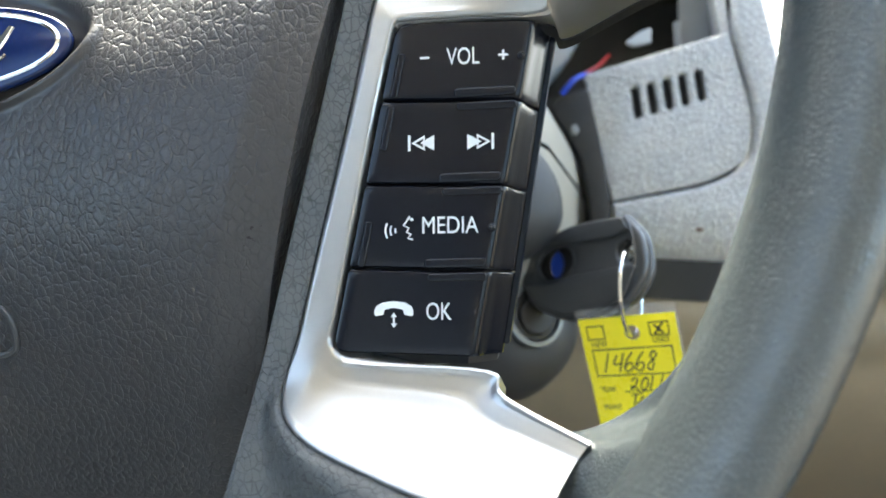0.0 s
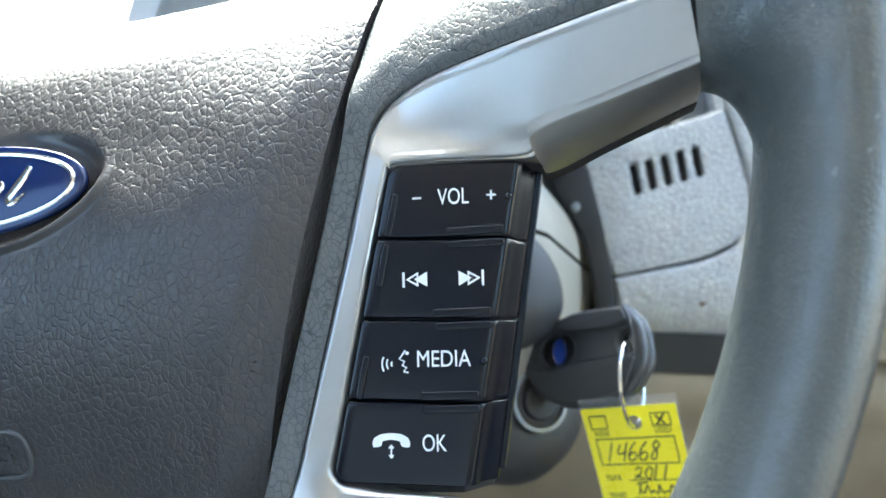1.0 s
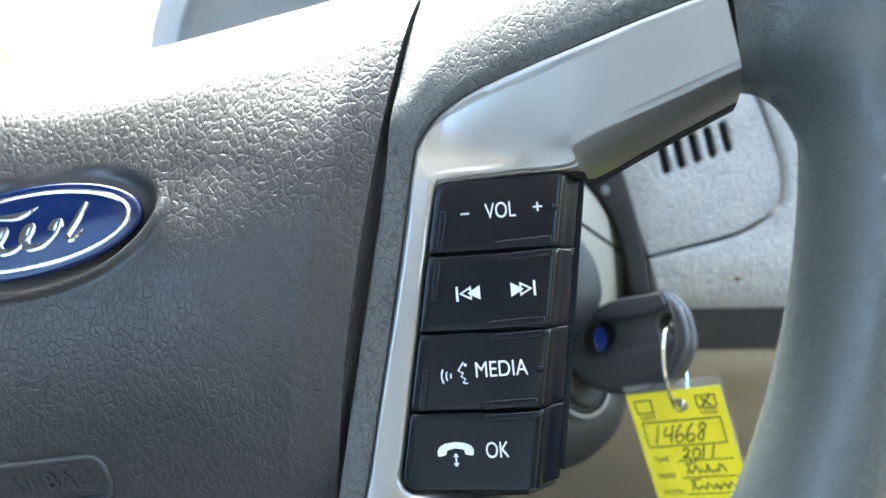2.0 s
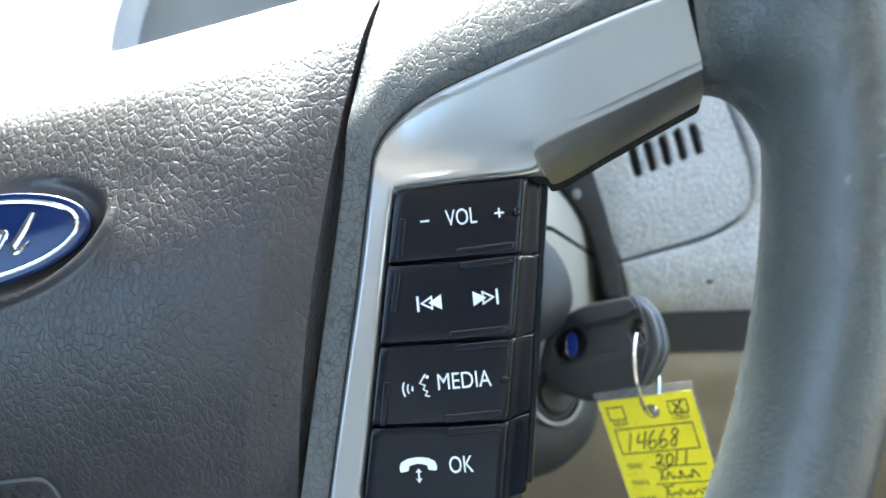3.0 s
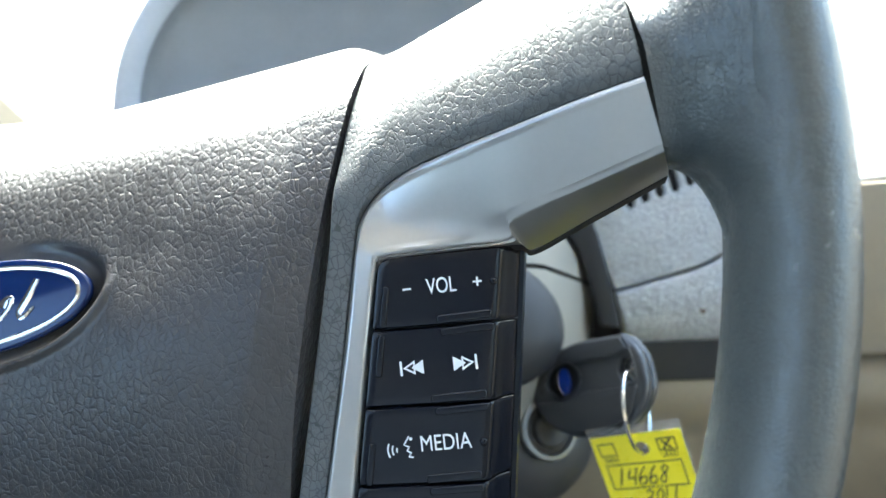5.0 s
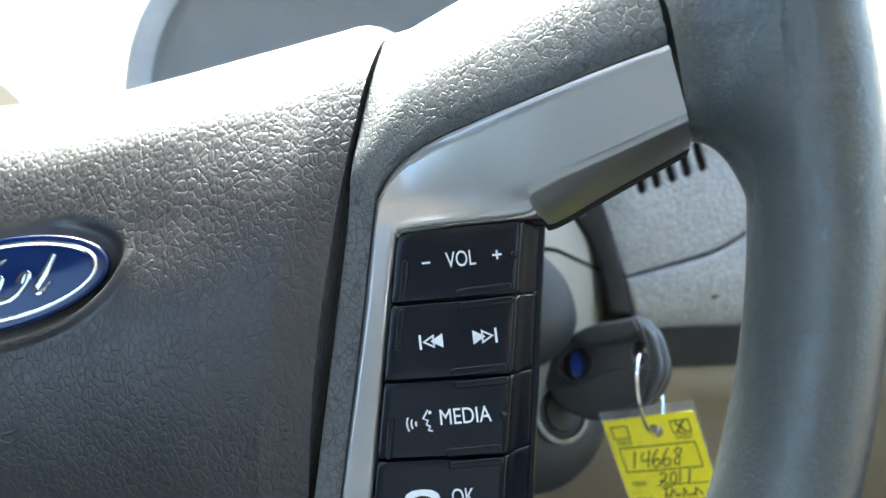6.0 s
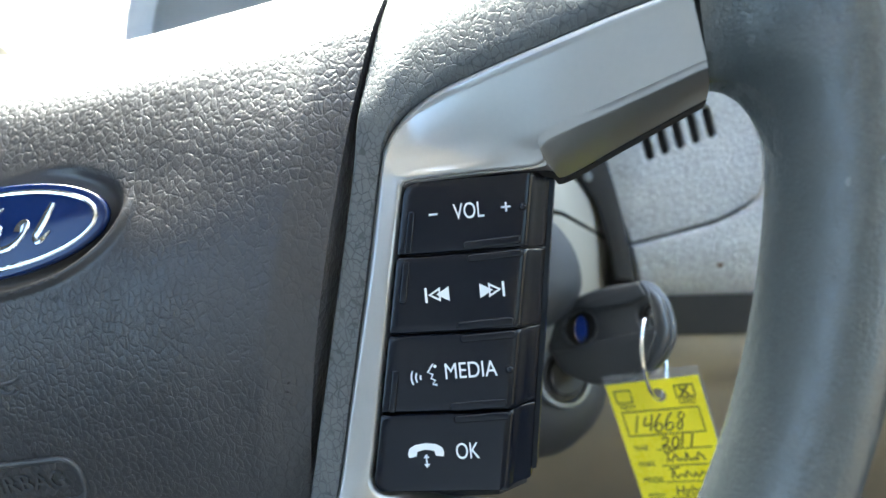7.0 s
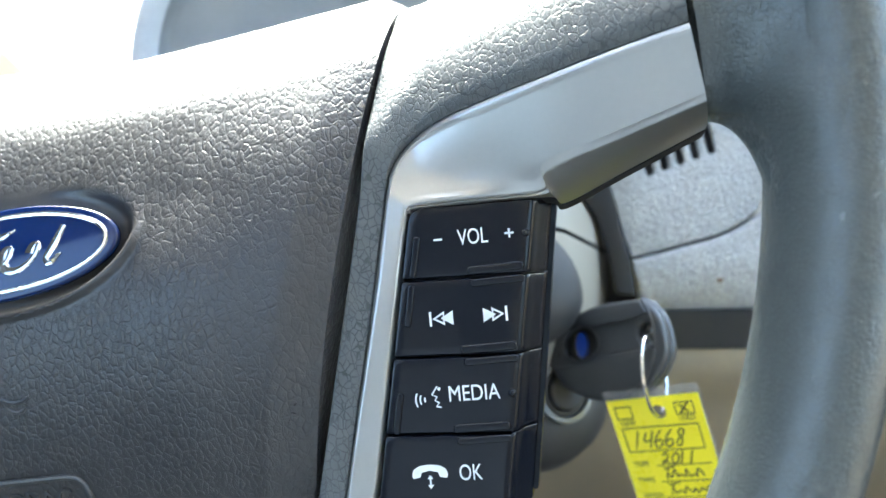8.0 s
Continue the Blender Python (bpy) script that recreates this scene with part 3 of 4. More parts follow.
def key_plane(x=0.0, y=0.0, out=0.0):
    o = (KEY_O + KEY_A * x + KEY_B * y + KEY_N * out) * CM
    m = Matrix.Identity(4)
    for i, axis in enumerate((KEY_A, KEY_B, KEY_N)):
        m.col[i][:3] = axis
    m.col[3][:3] = o
    return m


def build_key():
    key = thing("car_key", "black plastic car key in the ignition with small blue oval", "key")
    m = key_plane()
    head = rounded([(-1.5, 0.35), (-0.6, 1.05), (1.0, 1.28), (3.1, 1.0), (3.55, 0.2), (3.55, -1.1), (2.7, -2.05), (1.5, -2.35), (0.2, -2.2), (-1.05, -1.5), (-1.55, -0.4)], [0.5, 0.5, 0.6, 0.14, 0.4, 0.5, 0.5, 0.5, 0.5, 0.5, 0.5])
    hole = oval(2.87, -0.3, 0.3, 0.42, 24)
    dish = oval(0.08, 0.0, 0.78, 0.64, 40)
    plate("front_shell", [head, hole, dish], 0.5, key_plastic, key, m @ pose(0, 0, -0.0025), 0.16, "matt black front half of the key head")
    plate("back_shell", [head, hole], 0.42, key_plastic, key, m @ pose(0, 0, -0.0071), 0.18, "matt black rear half of the key head")
    plate("dish", [oval(0.08, 0.0, 0.86, 0.72, 40)], 0.1, black_plastic, key, m @ pose(0, 0, -0.0035))
    bm = tube([(0.08 + 0.78 * math.cos(a), 0.64 * math.sin(a), -0.02) for a in [2 * math.pi * i / 48 for i in range(48)]], 0.03, 6, close=True)
    bm.transform(m)
    part("dish_edge", bm, key_plastic, key)
    plate("oval_badge", [oval(0.02, 0.0, 0.3, 0.52, 40)], 0.05, emblem_badge, key, m @ pose(0, 0, -0.0026, 0, 0, -8), 0.015, "small blue oval badge")
    ring = tube([(0.02 + 0.27 * math.cos(a), 0.49 * math.sin(a), 0.03) for a in [2 * math.pi * i / 40 for i in range(40)]], 0.016, 5, close=True)
    ring.transform(m @ pose(0, 0, -0.0026, 0, 0, -8))
    part("badge_edge", ring, chrome, key)
    # raised upper and lower bands, a bevelled end beside the ring hole, and the ridges along the groove between them
    plate("upper_band", [rounded([(-0.75, 0.78), (-0.4, 0.94), (1.0, 1.14), (2.95, 0.9), (3.1, 0.42), (2.5, 0.3), (1.6, 0.42), (0.88, 0.5), (0.3, 0.72)], 0.12)], 0.12, key_plastic, key, m @ pose(0, 0, 0.0006), 0.05)
    plate("lower_band", [rounded([(-1.3, -0.6), (-0.5, -0.72), (0.3, -0.76), (0.9, -0.66), (1.6, -0.7), (2.5, -0.78), (3.2, -0.9), (2.6, -1.85), (1.45, -2.15), (0.25, -2.0), (-0.9, -1.35)], 0.14)], 0.12, key_plastic, key, m @ pose(0, 0, 0.0006), 0.05)
    for y0, y1 in ((0.44, 0.24), (-0.6, -0.72)):
        bm = tube([(0.86, y0, -0.015), (1.6, (y0 + y1) / 2 + 0.03, -0.01), (2.5, y1, -0.02)], 0.035, 6)
        bm.transform(m)
        part("ridge", bm, key_plastic, key)
    # slanted end face beside the ring hole
    front = [(2.98, 1.02, 0.02), (3.16, 0.55, 0.05), (3.2, 0.1, 0.04), (3.16, -0.5, 0.04), (3.1, -0.95, 0.02)]
    rear = [(3.22, 0.9, -0.26), (3.46, 0.45, -0.26), (3.52, 0.0, -0.26), (3.5, -0.6, -0.26), (3.4, -1.1, -0.26)]
    rows = [[(f[0] - 0.12, f[1], f[2] - 0.2), f, tuple(0.5 * (p + q) + (0.03 if n < 2 else 0) for n, (p, q) in enumerate(zip(f, r))), r, (r[0] - 0.2, r[1], r[2] - 0.15)] for f, r in zip(front, rear)]
    bm = net(rows, close_u=True, caps=True)
    bm.transform(m)
    part("end_face", bm, key_plastic, key, "slanted smooth end face")
    blade = [(-1.4, -0.95), (-1.4, -0.05), (-4.0, -0.05), (-4.0, -0.95)]
    plate("blade", [blade], 0.22, chrome, key, m @ pose(0, 0, -0.005), 0.03, "steel blade")


emblem_badge = material("emblem_badge", (0.012, 0.045, 0.32), 0.2, coat=0.6, vary=0.05)


def lock_frame():
    """The lock's own frame: z comes out of it towards the driver."""
    return Matrix.Translation(Vector((13.55, 13.0, -6.6)) * CM) @ Vector((0.5, -0.82, 0.12)).to_track_quat("Z", "Y").to_matrix().to_4x4()


def build_lock():
    lock = thing("ignition_lock", "silver-ringed ignition lock in the column cover", "ignition lock")
    # axis turned a little down from the key's
    m = lock_frame()
    def ringed(name, prof, mat, label=""):
        rows = [[(r * math.cos(a), r * math.sin(a), h) for a in [2 * math.pi * i / 48 for i in range(48)]] for r, h in prof]
        bm = net(rows, close_u=True)
        bm.transform(m)
        part(name, bm, mat, lock, label)
    ringed("bezel_ring", [(1.2, -0.6), (1.25, 0.0), (1.2, 0.1), (1.05, 0.12), (0.98, 0.02), (0.96, -0.3)], worn_metal, "worn satin silver ring")
    ringed("collar", [(0.97, -0.25), (0.95, 0.0), (0.8, 0.05), (0.76, 0.0), (0.75, -0.2)], cover_dark)
    ringed("barrel", [(0.74, -0.2), (0.74, 0.18), (0.66, 0.25), (0.02, 0.25)], cover_dark, "dark key barrel")


TAG_TL, TAG_TR = Vector((14.9, 10.8, -6.33)), Vector((18.05, 9.75, -5.98))
TAG_X = (TAG_TR - TAG_TL).normalized()
TAG_Y = Vector((-0.145, -0.32, 0.93))
TAG_Y = (TAG_Y - TAG_X * TAG_Y.dot(TAG_X)).normalized()


def build_tag():
    tag = thing("key_tag", "yellow dealer key tag in a clear sleeve with handwriting", "key tag")
    m = Matrix.Identity(4)
    for i, axis in enumerate((TAG_X, TAG_Y, TAG_X.cross(TAG_Y))):
        m.col[i][:3] = axis
    m.col[3][:3] = TAG_TL * CM
    w, h = (TAG_TR - TAG_TL).length, 7.2
    hole = oval(1.78, -0.98, 0.26, 0.28, 28)
    plate("card", [rounded([(0.04, -0.36), (w - 0.08, -0.36), (w - 0.08, -h), (0.04, -h)], 0.05, 2), hole], 0.03, card_yellow, tag, m, label="bright yellow printed card")
    plate("sleeve", [rounded([(0, 0), (w, 0), (w, -h - 0.1), (0, -h - 0.1)], 0.06, 3), [(0.04, -0.37), (w - 0.09, -0.37), (w - 0.09, -h), (0.04, -h)]], 0.03, film, tag, m, label="clear glossy plastic sleeve")
    face = m @ pose(0, 0, 0.00022) @ Matrix.Diagonal((1, 1.27, 1, 1))

    def box(x0, y0, x1, y1, t=0.035):
        plate("printed_box", [[(x0, y0), (x1, y0), (x1, y1), (x0, y1)], [(x0 + t, y0 - t), (x1 - t, y0 - t), (x1 - t, y1 + t), (x0 + t, y1 + t)]], 0.006, ink, tag, face)

    def line(x0, x1, y, t=0.03):
        plate("printed_line", [[(x0, y), (x1, y), (x1, y + t), (x0, y + t)]], 0.006, ink, tag, face)

    def say(body, x, y, size, wide=0.95, lean=0.0, align="LEFT", name="printing"):
        words(name, body, size, ink, tag, face @ pose(x * CM, y * CM, 0), wide, lean, 0.006, align=align)

    def pen(points, t=0.032):
        line3 = spline([(x, y, 0) for x, y in points], 5)
        bm = tube(line3, t, 5)
        bm.transform(face @ Matrix.Diagonal((1, 1, 0.2, 1)))
        part("handwriting", bm, ink, tag)

    box(0.25, -0.5, 0.85, -0.92)
    box(2.35, -0.5, 3.0, -0.9)
    pen([(2.5, -0.86), (2.82, -0.54)])
    pen([(2.52, -0.58), (2.8, -0.84)])
    say("NEW", 0.33, -1.06, 0.17)
    say("USED", 2.4, -1.02, 0.17)
    box(0.3, -1.2, 3.0, -2.02)
    figures = {
        "1": [[(0.1, 0.5), (0.0, 0.0)]],
        "4": [[(0.12, 0.45), (0.04, 0.2), (0.3, 0.24)], [(0.32, 0.5), (0.22, 0.0)]],
        "6": [[(0.26, 0.5), (0.1, 0.3), (0.04, 0.1), (0.12, 0.0), (0.26, 0.06), (0.27, 0.19), (0.16, 0.22), (0.05, 0.12)]],
        "8": [[(0.32, 0.42), (0.22, 0.5), (0.13, 0.38), (0.24, 0.24), (0.2, 0.03), (0.08, 0.04), (0.1, 0.18), (0.24, 0.3), (0.33, 0.42)]],
        "2": [[(0.04, 0.34), (0.14, 0.45), (0.26, 0.36), (0.16, 0.14), (0.02, 0.06), (0.08, 0.14), (0.34, 0.02)]],
        "0": [[(0.2, 0.44), (0.06, 0.3), (0.06, 0.06), (0.2, 0.02), (0.3, 0.22), (0.28, 0.4), (0.18, 0.44)]],
    }

    def number(body, x, y, size, pitch):
        for n, c in enumerate(body):
            for stroke in figures[c]:
                pen([(x + pitch * n + (0.1 if n == 0 and c == "1" else 0.0) + (u + 0.22 * v) * size, y + v * size) for u, v in stroke], 0.026)

    number("14668", 0.5, -1.9, 1.12, 0.37)
    rows = (("YEAR", -2.42), ("MAKE", -2.97), ("MODEL", -3.52), ("BODY", -4.07), ("COLOR", -4.62))
    for body, y in rows:
        say(body, 0.32, y, 0.17)
        line(1.15, 3.05, y - 0.1)
    number("2011", 1.35, -2.48, 0.85, 0.33)
    say("Hybrid", 1.3, -3.93, 0.34, 0.95, 0.3, name="handwriting")
    # two words that stay plain strokes
    for y, x1 in ((-2.9, 2.7), (-3.45, 2.9)):
        pen([(1.35, y + 0.28), (1.75, y + 0.33)], 0.024)
        pen([(1.5, y + 0.3), (1.36, y - 0.06)], 0.024)
        steps = 11
        pen([(1.46 + (x1 - 1.5) * (k + 0.3 * math.sin(2.1 * k + y)) / steps, y + (-0.01 if k % 2 else 0.15 + 0.09 * math.sin(1.7 * k + 3 * y))) for k in range(steps + 1)], 0.026)
    say("Gr", 1.35, -4.5, 0.34, 1.0, 0.3, name="handwriting")
    ring = thing("key_ring", "thin steel wire ring joining key and tag", "key ring")
    hole_at = TAG_TL + TAG_X * 1.78 - TAG_Y * 0.98
    key_at = KEY_O + KEY_A * 2.87 - KEY_B * 0.3 - KEY_N * 0.3
    mid, half = (hole_at + key_at) / 2, (key_at - hole_at) / 2
    out = Vector((-0.38, -0.9, 0.0))
    out = (out - half * (out.dot(half) / half.length_squared)).normalized()
    loop = [mid + half * 1.08 * math.cos(a) + out * 1.3 * math.sin(a) for a in [2 * math.pi * i / 64 for i in range(64)]]
    part("wire", tube(loop, 0.07, 8, close=True), chrome, ring)


# ---- column cover, instrument hood ----
def build_column():
    cover = thing("column_cover", "grey plastic steering column cover in two shells", "column cover")

    def shell(name, a0, a1, mat, label):
        rows = []
        for k in range(25):
            d = 5.0 + 17.5 * k / 24
            side = 14.08 + 0.218 * (d - 12.8) - 3.6 * step((13.0 - d) / 5.0)
            rx, cz = side - 5.0, -0.23 - 0.1 * (d - 12.8)
            up, down = 4.2 + 1.2 * step((d - 9) / 8), 9.0
            ring = []
            for s in range(61):
                a = radians(a0 + (a1 - a0) * s / 60)
                c, w = math.cos(a), math.sin(a)
                ring.append((5.0 + rx * math.copysign(abs(c) ** 0.7, c), d, cz + (up if w > 0 else down) * math.copysign(abs(w) ** 0.85, w)))
            rows.append(ring)
        rows.insert(0, [(5.0 + (x - 5.0) * 0.9, d + 0.4, -1.0 + (z + 1.0) * 0.9) for x, d, z in rows[0]])
        part(name, net(rows), mat, cover, label, 60)

    shell("upper_shell", 0.35, 179.65, cover_grey, "warm grey upper shell")
    shell("lower_shell", -0.35, -179.65, cover_grey, "warm grey lower shell")
    # bulge that carries the lock
    m = lock_frame()
    prof = [(1.18, -0.3), (1.35, -0.25), (2.1, -0.5), (2.8, -1.2), (3.3, -2.4), (3.5, -6.0)]
    rows = [[(r * math.cos(a), r * math.sin(a), h) for a in [2 * math.pi * i / 48 for i in range(48)]] for r, h in prof]
    bm = net(rows, close_u=True)
    bm.transform(m)
    part("lock_bulge", bm, cover_dark, cover, "rounded dark lock housing")
    # dark rounded cowl beside the lock
    rows = []
    for k in range(15):
        f = math.radians(3 + 87 * k / 14)
        ring = []
        for j in range(48):
            a = 2 * math.pi * j / 48
            c, w = math.cos(a), math.sin(a)
            ring.append((11.0 + 3.6 * c * math.sin(f), 12.0 - 2.0 * math.cos(f), -2.8 + (3.4 if w > 0 else 2.2) * w * math.sin(f)))
        rows.append(ring)
    rows.append([(x, d + 3.0, z) for x, d, z in rows[-1]])
    part("cowl", net(rows, close_u=True), cover_dark, cover, "dark rounded cowl", 60)


def build_hood():
    hood = thing("instrument_hood", "dark grey round instrument hood with paler edge", "instrument hood")
    def turned(name, prof, mat, label=""):
        rows = [[(3.5 + r * math.cos(a) * (1.7 if math.cos(a) > 0 else 1.0), d, 8.5 + r * math.sin(a)) for a in [2 * math.pi * i / 72 for i in range(72)]] for r, d in prof]
        part(name, net(rows, close_u=True), mat, hood, label, 50)
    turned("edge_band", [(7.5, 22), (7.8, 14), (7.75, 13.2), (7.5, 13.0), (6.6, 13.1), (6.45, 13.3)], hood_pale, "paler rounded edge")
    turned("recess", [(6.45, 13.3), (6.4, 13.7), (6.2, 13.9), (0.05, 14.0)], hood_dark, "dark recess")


# ---- dashboard ----
PANEL = [(15.97, 4.43), (22.63, 6.16), (23.55, 2.3), (23.45, 0.15), (21.6, -0.85), (17.2, -1.62)]


def build_dash():
    dash = thing("dashboard", "grey grained dashboard with beige lower part", "dashboard")
    face = facing(0, 19.8, 0)
    panel = thing("vent_panel", "grey grained panel with five upright slots", "vent panel")
    outline = rounded(PANEL, [0.1, 0.15, 0.8, 1.6, 1.2, 0.1])
    slots = []
    for k in range(5):
        x, z = 18.4 + 0.725 * k, 3.02 + 0.175 * k
        lean = 0.13
        def at(u, v):
            return (x + u - lean * v + 0.04 * u, z + v + 0.25 * u)
        slots.append([at(u, v + 0.57) for u, v in arc(0, 0, 0.19, 0.2, 0, 180, 10)] + [at(u, v - 0.57) for u, v in arc(0, 0, 0.19, 0.2, 180, 360, 10)])
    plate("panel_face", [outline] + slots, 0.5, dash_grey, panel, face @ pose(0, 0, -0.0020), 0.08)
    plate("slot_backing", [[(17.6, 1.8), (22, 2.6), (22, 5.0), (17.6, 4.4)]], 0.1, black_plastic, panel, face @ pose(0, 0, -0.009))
    low = rounded([(17.15, -1.75), (21.65, -1.0), (23.55, 0.05), (23.68, 2.3), (22.78, 6.3), (22.95, 9.4), (23.75, 9.5), (24.62, 5.6), (25.42, 2), (26.6, -2), (26.8, -6.1), (22, -5.5), (19, -4.95), (17.45, -4.65)], [0.1, 1.2, 1.6, 0.8, 0.1, 0.2, 0.6, 2, 2, 1, 0.5, 0.4, 0.4, 0.4])
    # the pad rolls under along its lower edge
    bm = bmesh.new()
    bm.from_mesh(flat_mesh("side_pad", [low], 1.2, 0.3, face @ pose(0, 0, -0.0032)))
    for k in range(14):
        bmesh.ops.bisect_plane(bm, geom=bm.verts[:] + bm.edges[:] + bm.faces[:], plane_co=(0, 0, (-2.3 - 0.28 * k) * CM), plane_no=(0.06, 0, 1))
    for v in bm.verts:
        v.co.y += 0.2 * max(0.0, -2.3 - v.co.z / CM - 0.06 * (v.co.x / CM - 20)) ** 2 * CM
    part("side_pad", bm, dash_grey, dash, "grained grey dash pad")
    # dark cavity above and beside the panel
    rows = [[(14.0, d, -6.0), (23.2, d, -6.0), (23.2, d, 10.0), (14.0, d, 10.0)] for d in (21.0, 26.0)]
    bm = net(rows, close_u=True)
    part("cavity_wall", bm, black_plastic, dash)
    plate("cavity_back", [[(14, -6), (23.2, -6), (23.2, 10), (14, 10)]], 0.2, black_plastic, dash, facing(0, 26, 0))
    plate("inner_wall", [[(0, -8.5), (17, -8.5), (17, 4.2), (0, 4.2)]], 0.4, cover_dark, dash, facing(0, 23, 0))
    rows = [[(22.35, d, 6.1), (22.75, d, 6.2), (22.3, d, 10.0), (21.85, d, 10.0)] for d in (20.0, 21.5)]
    part("upright_strip", net(rows, close_u=True, caps=True), dash_grey, dash)
    plate("bracket", [rounded([(18.2, 6.6), (18.9, 7.1), (19.5, 7.3), (19.5, 6.5), (18.6, 6.35)], 0.15)], 0.3, hood_pale, dash, facing(0, 22.0, 0), 0.08, "pale bracket behind the panel")
    plate("bracket", [rounded([(20.6, 7.6), (20.95, 7.6), (21.0, 5.6), (20.7, 5.6)], 0.1)], 0.4, hood_dark, dash, facing(0, 22.2, 0), 0.08, "grey upright bracket")
    plate("side_wall", [[(20.95, 5.7), (22.6, 6.1), (22.2, 10.0), (20.95, 9.6)]], 0.3, hood_dark, dash, facing(0, 22.6, 0), 0.05, "grey wall inside the cavity")
    # lower dash: a rolled upper edge that falls away below
    rows = []
    for k in range(41):
        t = k / 40
        fall = 22 * t**1.3
        z = -5.3 - fall
        d = 20.9 - 0.5 * math.sin(math.pi * min(1, fall / 3.6)) + 0.055 * max(0.0, fall - 1.8) ** 2
        rows.append([(x, d + (0.6 if k == 0 else 0), z + (-0.04) * (x - 20)) for x in (-40, -20, 0, 10, 15, 20, 25, 32, 45, 60)])
    part("lower_panel", net(rows), beige, dash, "beige plastic lower panel", 60)
    # near-black strip stands in for the shade in the gap under the pad
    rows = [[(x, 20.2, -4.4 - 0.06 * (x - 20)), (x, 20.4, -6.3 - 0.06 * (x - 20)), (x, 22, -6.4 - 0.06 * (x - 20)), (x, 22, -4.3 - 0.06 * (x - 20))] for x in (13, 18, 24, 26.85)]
    part("shadow_gap", net(rows, close_u=True, caps=True), black_plastic, dash, "black strip put in for the shade of the gap")
    plate("centre_panel", [[(26.9, 2.2), (60, 0.4), (60, -7.6), (26.9, -5.8)]], 1.0, beige, dash, facing(0, 20.4, 0), 0.2, "beige panel beside the dash pad")
    rows = [[(x, 36, 36), (x, 88, 36), (x, 88, 79), (x, 36, 79)] for x in (-49, 20, 60, 114)]
    bm = net(rows, close_u=True, caps=True)
    bm.transform(COLUMN.inverted())
    part("dash_core", bm, cover_dark, dash)
    conn = thing("wire_connector", "black connector block with loose wires", "connector")
    plate("block", [rounded([(14.4, 2.85), (15.0, 3.55), (15.95, 3.75), (16.2, 3.6), (16.75, 1.0), (17.12, -1.7), (17.2, -3.5), (16.3, -3.3), (16.08, -1.3), (15.75, 0.4), (15.05, 1.65)], 0.15)], 1.2, black_plastic, conn, facing(0, 20.2, 0), 0.12)
    plate("clip", [oval(15.5, 1.75, 0.2, 0.25, 20)], 0.3, hood_dark, conn, facing(0, 19.55, 0), 0.08, "small grey clip")
    part("wire", tube(spline([(14.9, 19.6, 3.5), (15.4, 19.4, 4.0), (15.9, 19.8, 4.4), (16.6, 21, 4.7)], 6), 0.13, 8), wire_blue, conn, "blue wire")
    part("wire", tube(spline([(15.3, 20.2, 4.2), (16.0, 20.4, 4.6), (16.8, 21, 5.2), (17.4, 22, 6.0)], 6), 0.1, 8), wire_red, conn, "dark red wire")
    spot = thing("dirt_spot", "small brown speck of dirt on the dash pad", "dirt")
    plate("speck", [[(21.1 + 0.16 * math.cos(a) * (1 + 0.3 * math.sin(3 * a)), -3.05 + 0.11 * math.sin(a)) for a in [2 * math.pi * i / 18 for i in range(18)]]], 0.03, dirt, spot, facing(0, 19.59, 0))


build_key()
build_lock()
build_tag()
build_column()
build_hood()
build_dash()


# ---- the car's shell and the lot outside ----
def slab(name, corners, thick, mat, label, category):
    """A slab of the shell from four corners, in metres, thickened away from the cabin's middle."""
    c = [Vector(p) for p in corners]
    n = (c[1] - c[0]).cross(c[3] - c[0]).normalized()
    if n.dot(sum(c, Vector()) / 4 - Vector((0.3, -0.4, 1.0))) < 0:
        n = -n
    bm = bmesh.new()
    vs = [bm.verts.new(p) for p in c] + [bm.verts.new(p + n * thick) for p in c]
    bm.faces.new(vs[:4]), bm.faces.new(vs[4:])
    for k in range(4):
        bm.faces.new((vs[k], vs[(k + 1) % 4], vs[4 + (k + 1) % 4], vs[4 + k]))
    return tagged(part(name, bm, mat), label, category, kind="structure")


slab("floor", [(-0.65, -1.6, 0.35), (1.15, -1.6, 0.35), (1.15, 0.9, 0.35), (-0.65, 0.9, 0.35)], 0.05, cover_dark, "dark carpeted car floor", "floor")
slab("ceiling", [(-0.24, -1.6, 1.5), (1.1, -1.6, 1.5), (1.1, -0.15, 1.5), (-0.24, -0.15, 1.5)], 0.05, headliner, "pale cloth headliner", "ceiling")
slab("wall_front", [(-0.65, 0.9, 0.35), (1.15, 0.9, 0.35), (1.15, 0.9, 0.8), (-0.65, 0.9, 0.8)], 0.05, cover_dark, "dark bulkhead below the windscreen", "wall")
slab("wall_rear", [(-0.65, -1.6, 0.35), (1.15, -1.6, 0.35), (1.15, -1.6, 1.1), (-0.65, -1.6, 1.1)], 0.05, cover_dark, "dark rear of the cabin", "wall")
# two unseen pale panels, added to brighten the spoke trim and hub by reflection
slab("wall_reflector_rear", [(-0.65, -1.6, 1.1), (1.15, -1.6, 1.1), (1.15, -1.6, 1.5), (-0.65, -1.6, 1.5)], 0.05, headliner, "pale unseen rear panel added to brighten the trim", "wall")
slab("wall_reflector_left", [(-0.65, -1.6, 0.85), (-0.65, -1.05, 0.85), (-0.24, -1.05, 1.5), (-0.24, -1.6, 1.5)], 0.05, headliner, "pale unseen side panel added to brighten the trim", "wall")
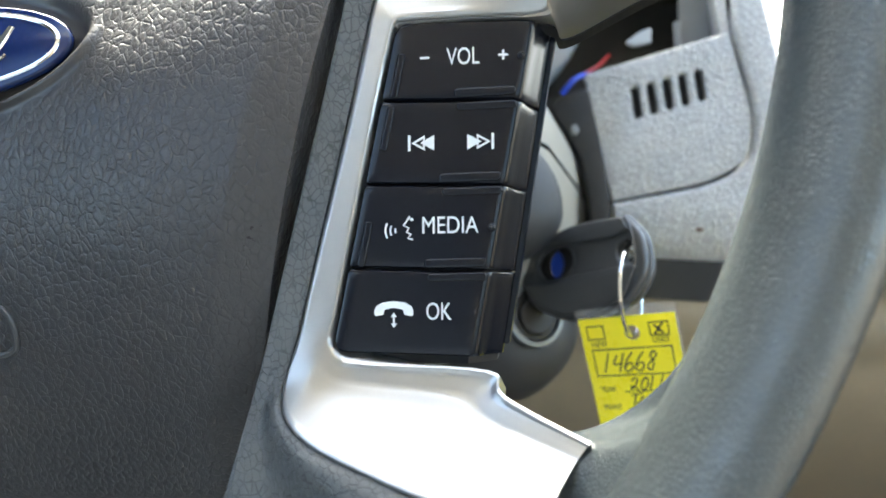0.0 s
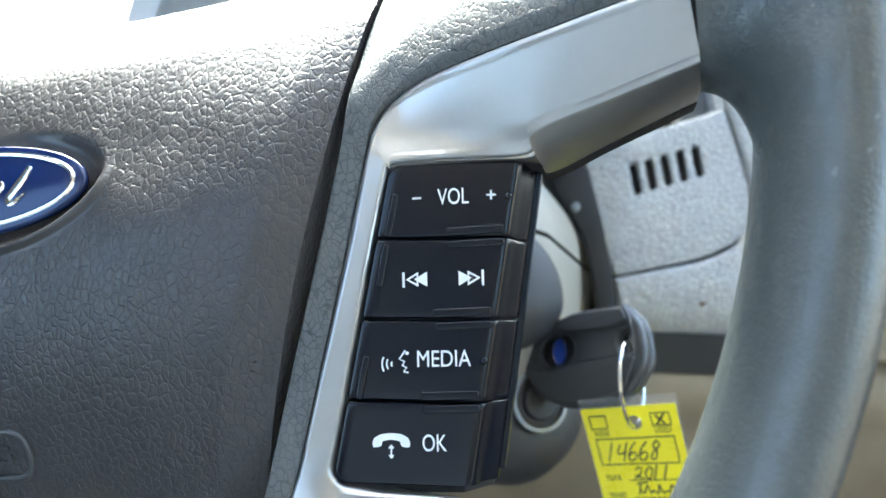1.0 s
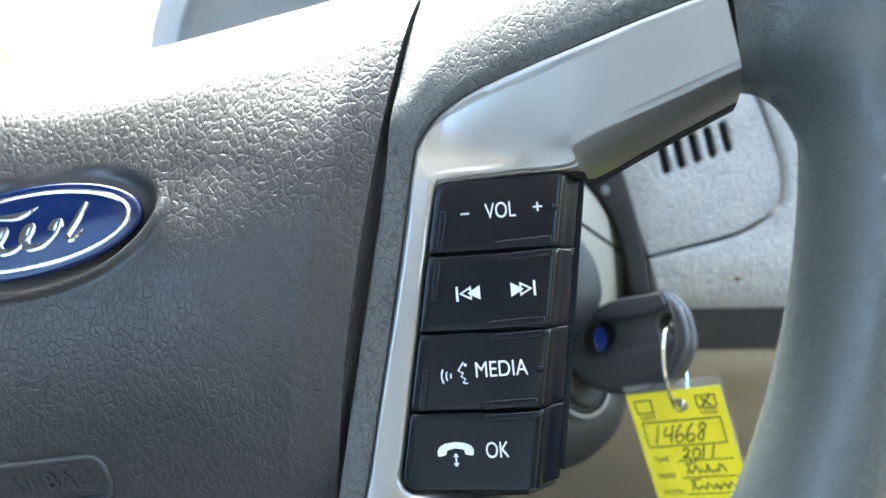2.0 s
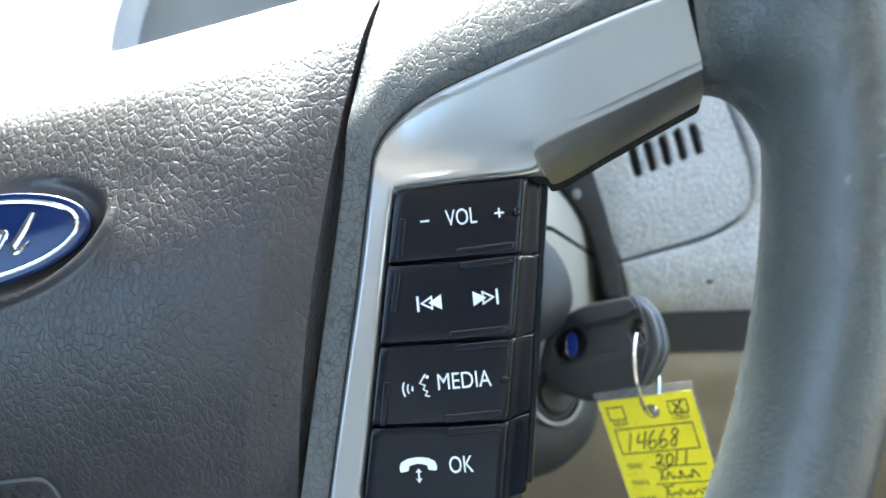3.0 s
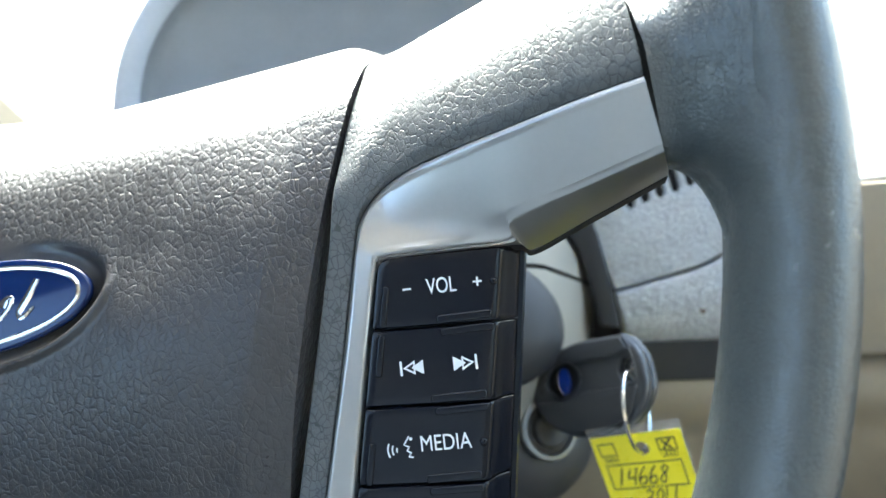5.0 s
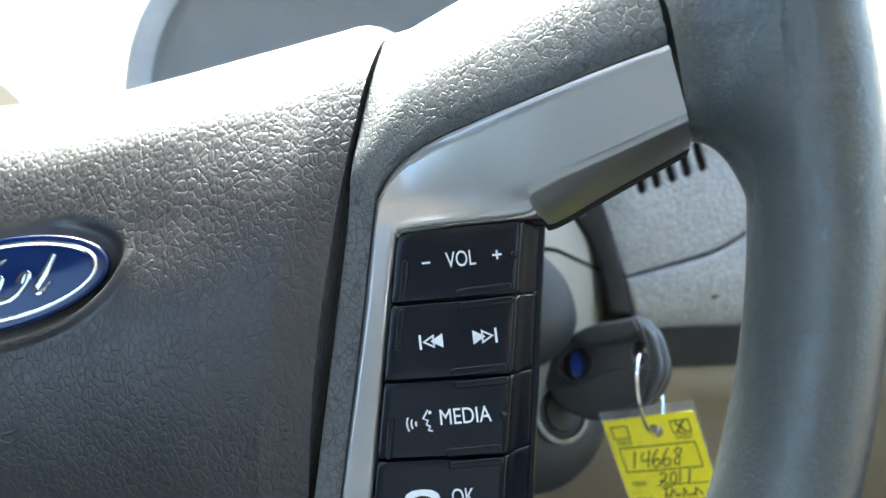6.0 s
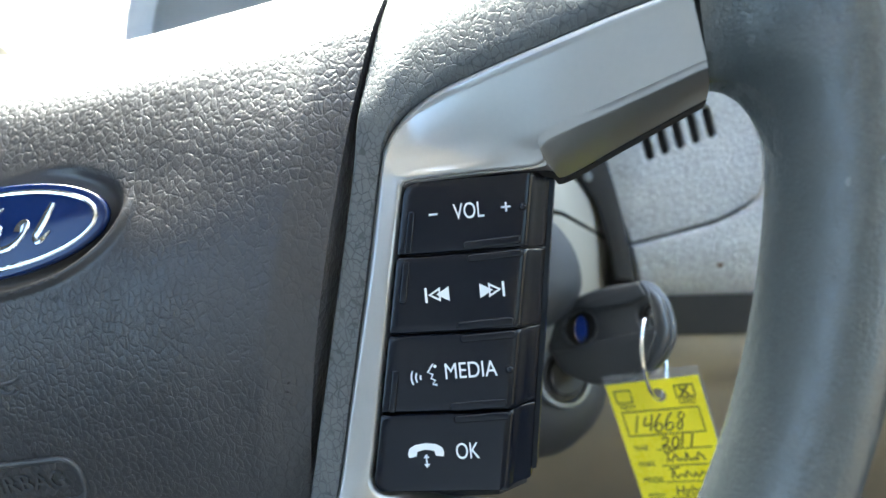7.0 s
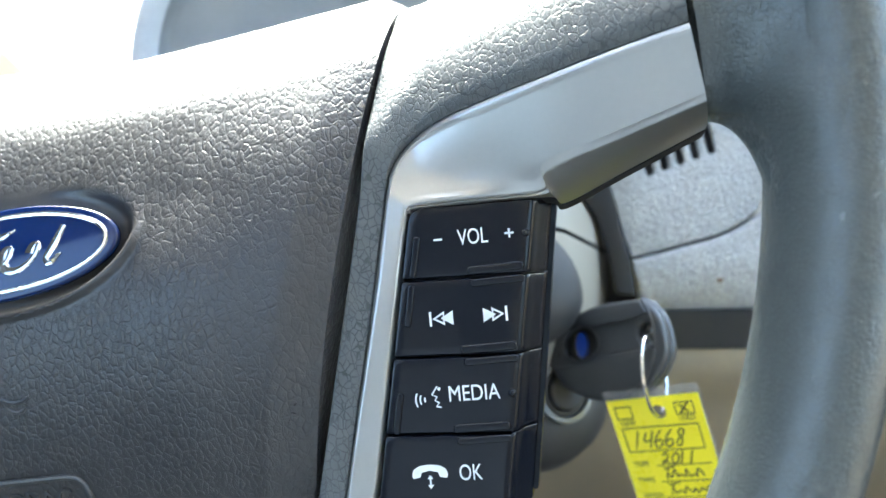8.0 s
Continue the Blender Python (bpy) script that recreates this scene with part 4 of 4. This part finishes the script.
# two unseen dark panels, added to narrow the side light on arm and rim
slab("wall_blocker_mid_left", [(-0.65, -1.05, 0.85), (-0.65, -0.68, 0.85), (-0.24, -0.68, 1.5), (-0.24, -1.05, 1.5)], 0.05, cover_dark, "dark unseen panel added to darken the spoke arm's reflection", "wall")
slab("wall_blocker_front_left", [(-0.65, -0.3, 0.85), (-0.65, 0.8, 0.85), (-0.24, 0.1, 1.5), (-0.24, -0.3, 1.5)], 0.05, cover_dark, "dark unseen panel added to block light from the driver's front window", "wall")
slab("wall_pillar_right", [(1.15, -1.05, 0.9), (1.15, -0.9, 0.9), (1.12, -0.85, 1.5), (1.12, -1.0, 1.5)], 0.05, cover_dark, "dark middle pillar on the passenger's side", "wall")
slab("wall_quarter_right", [(1.15, -1.6, 0.9), (1.15, -1.35, 0.9), (1.12, -1.3, 1.5), (1.12, -1.6, 1.5)], 0.05, cover_dark, "dark rear quarter on the passenger's side", "wall")
# unseen door walls; the left sill is raised to shape reflections in rim and trim
for x, n, sill in ((-0.65, "wall_left", 1.1), (1.15, "wall_right", 0.98)):
    slab(n, [(x, -1.6, 0.35), (x, 0.9, 0.35), (x, 0.9, 0.85), (x, -1.6, sill)], 0.06, door_beige if x > 0 else lining, "pale door lining below the window", "wall")
slab("trim_1", [(-0.65, 0.85, 0.85), (-0.65, 0.95, 0.85), (-0.34, 0.05, 1.5), (-0.34, -0.05, 1.5)], 0.04, beige, "windscreen pillar on the driver's side", "trim")
slab("trim_2", [(1.15, 0.85, 0.85), (1.15, 0.95, 0.85), (1.1, 0.05, 1.5), (1.1, -0.05, 1.5)], 0.04, beige, "windscreen pillar on the passenger's side", "trim")
slab("dash_top", [(-0.65, 0.34, 0.8), (1.15, 0.34, 0.8), (1.15, 0.9, 0.8), (-0.65, 0.9, 0.8)], -0.04, hood_dark, "dark grey dash top below the windscreen", "trim")


def build_seat():
    """A bucket seat behind the camera: a cushion, a leaning back with side bolsters and a headrest."""
    seat = thing("driver_seat", "dark blue-grey cloth driver's seat with headrest", "seat", m=pose(0, 0, 0.35))

    def pad(name, at, wide, high, thick, lean, bolster, label=""):
        rows = []
        for v in [k / 16 for k in range(17)]:
            row = []
            for u in [2 * math.pi * k / 40 for k in range(40)]:
                c, w = math.cos(u), math.sin(u)
                x = math.copysign(abs(c) ** 0.45, c) * wide / 2
                y = math.copysign(abs(w) ** 0.5, w) * thick / 2
                y -= bolster * (x / wide * 2) ** 4 if y < 0 else 0
                pinch = 1 - 0.16 * abs(2 * v - 1) ** 5
                row.append((x * pinch, y * (1 - 0.5 * abs(2 * v - 1) ** 6), v * high))
            rows.append(row)
        bm = net(rows, close_u=True, caps=True)
        bm.transform(Matrix.Translation(Vector(at) * CM) @ pose(0, 0, 0, lean))
        return part(name, bm, cloth, seat, label, 70)

    pad("cushion", (0, -68, 14), 50, 50, 16, -85, 4)
    pad("backrest", (0, -66, 18), 50, 62, 15, 12, 5)
    pad("headrest", (0, -80, 83), 27, 19, 11, 6, 0)
    for x in (-7, 7):
        part("headrest_post", tube([(x, -78, 74), (x, -80, 90)], 0.6, 10), chrome, seat, "steel post")
    part("base", net([[(x, y, 0.2) for x, y in rounded([(-22, -70), (22, -70), (22, -22), (-22, -22)], 3)], [(x, y, 12) for x, y in rounded([(-22, -70), (22, -70), (22, -22), (-22, -22)], 3)]], close_u=True, caps=True), black_plastic, seat)


build_seat()
bm = bmesh.new()
bmesh.ops.create_grid(bm, x_segments=2, y_segments=2, size=600)
tagged(part("ground", bm, concrete), "pale concrete lot reaching the horizon", "ground", kind="structure")
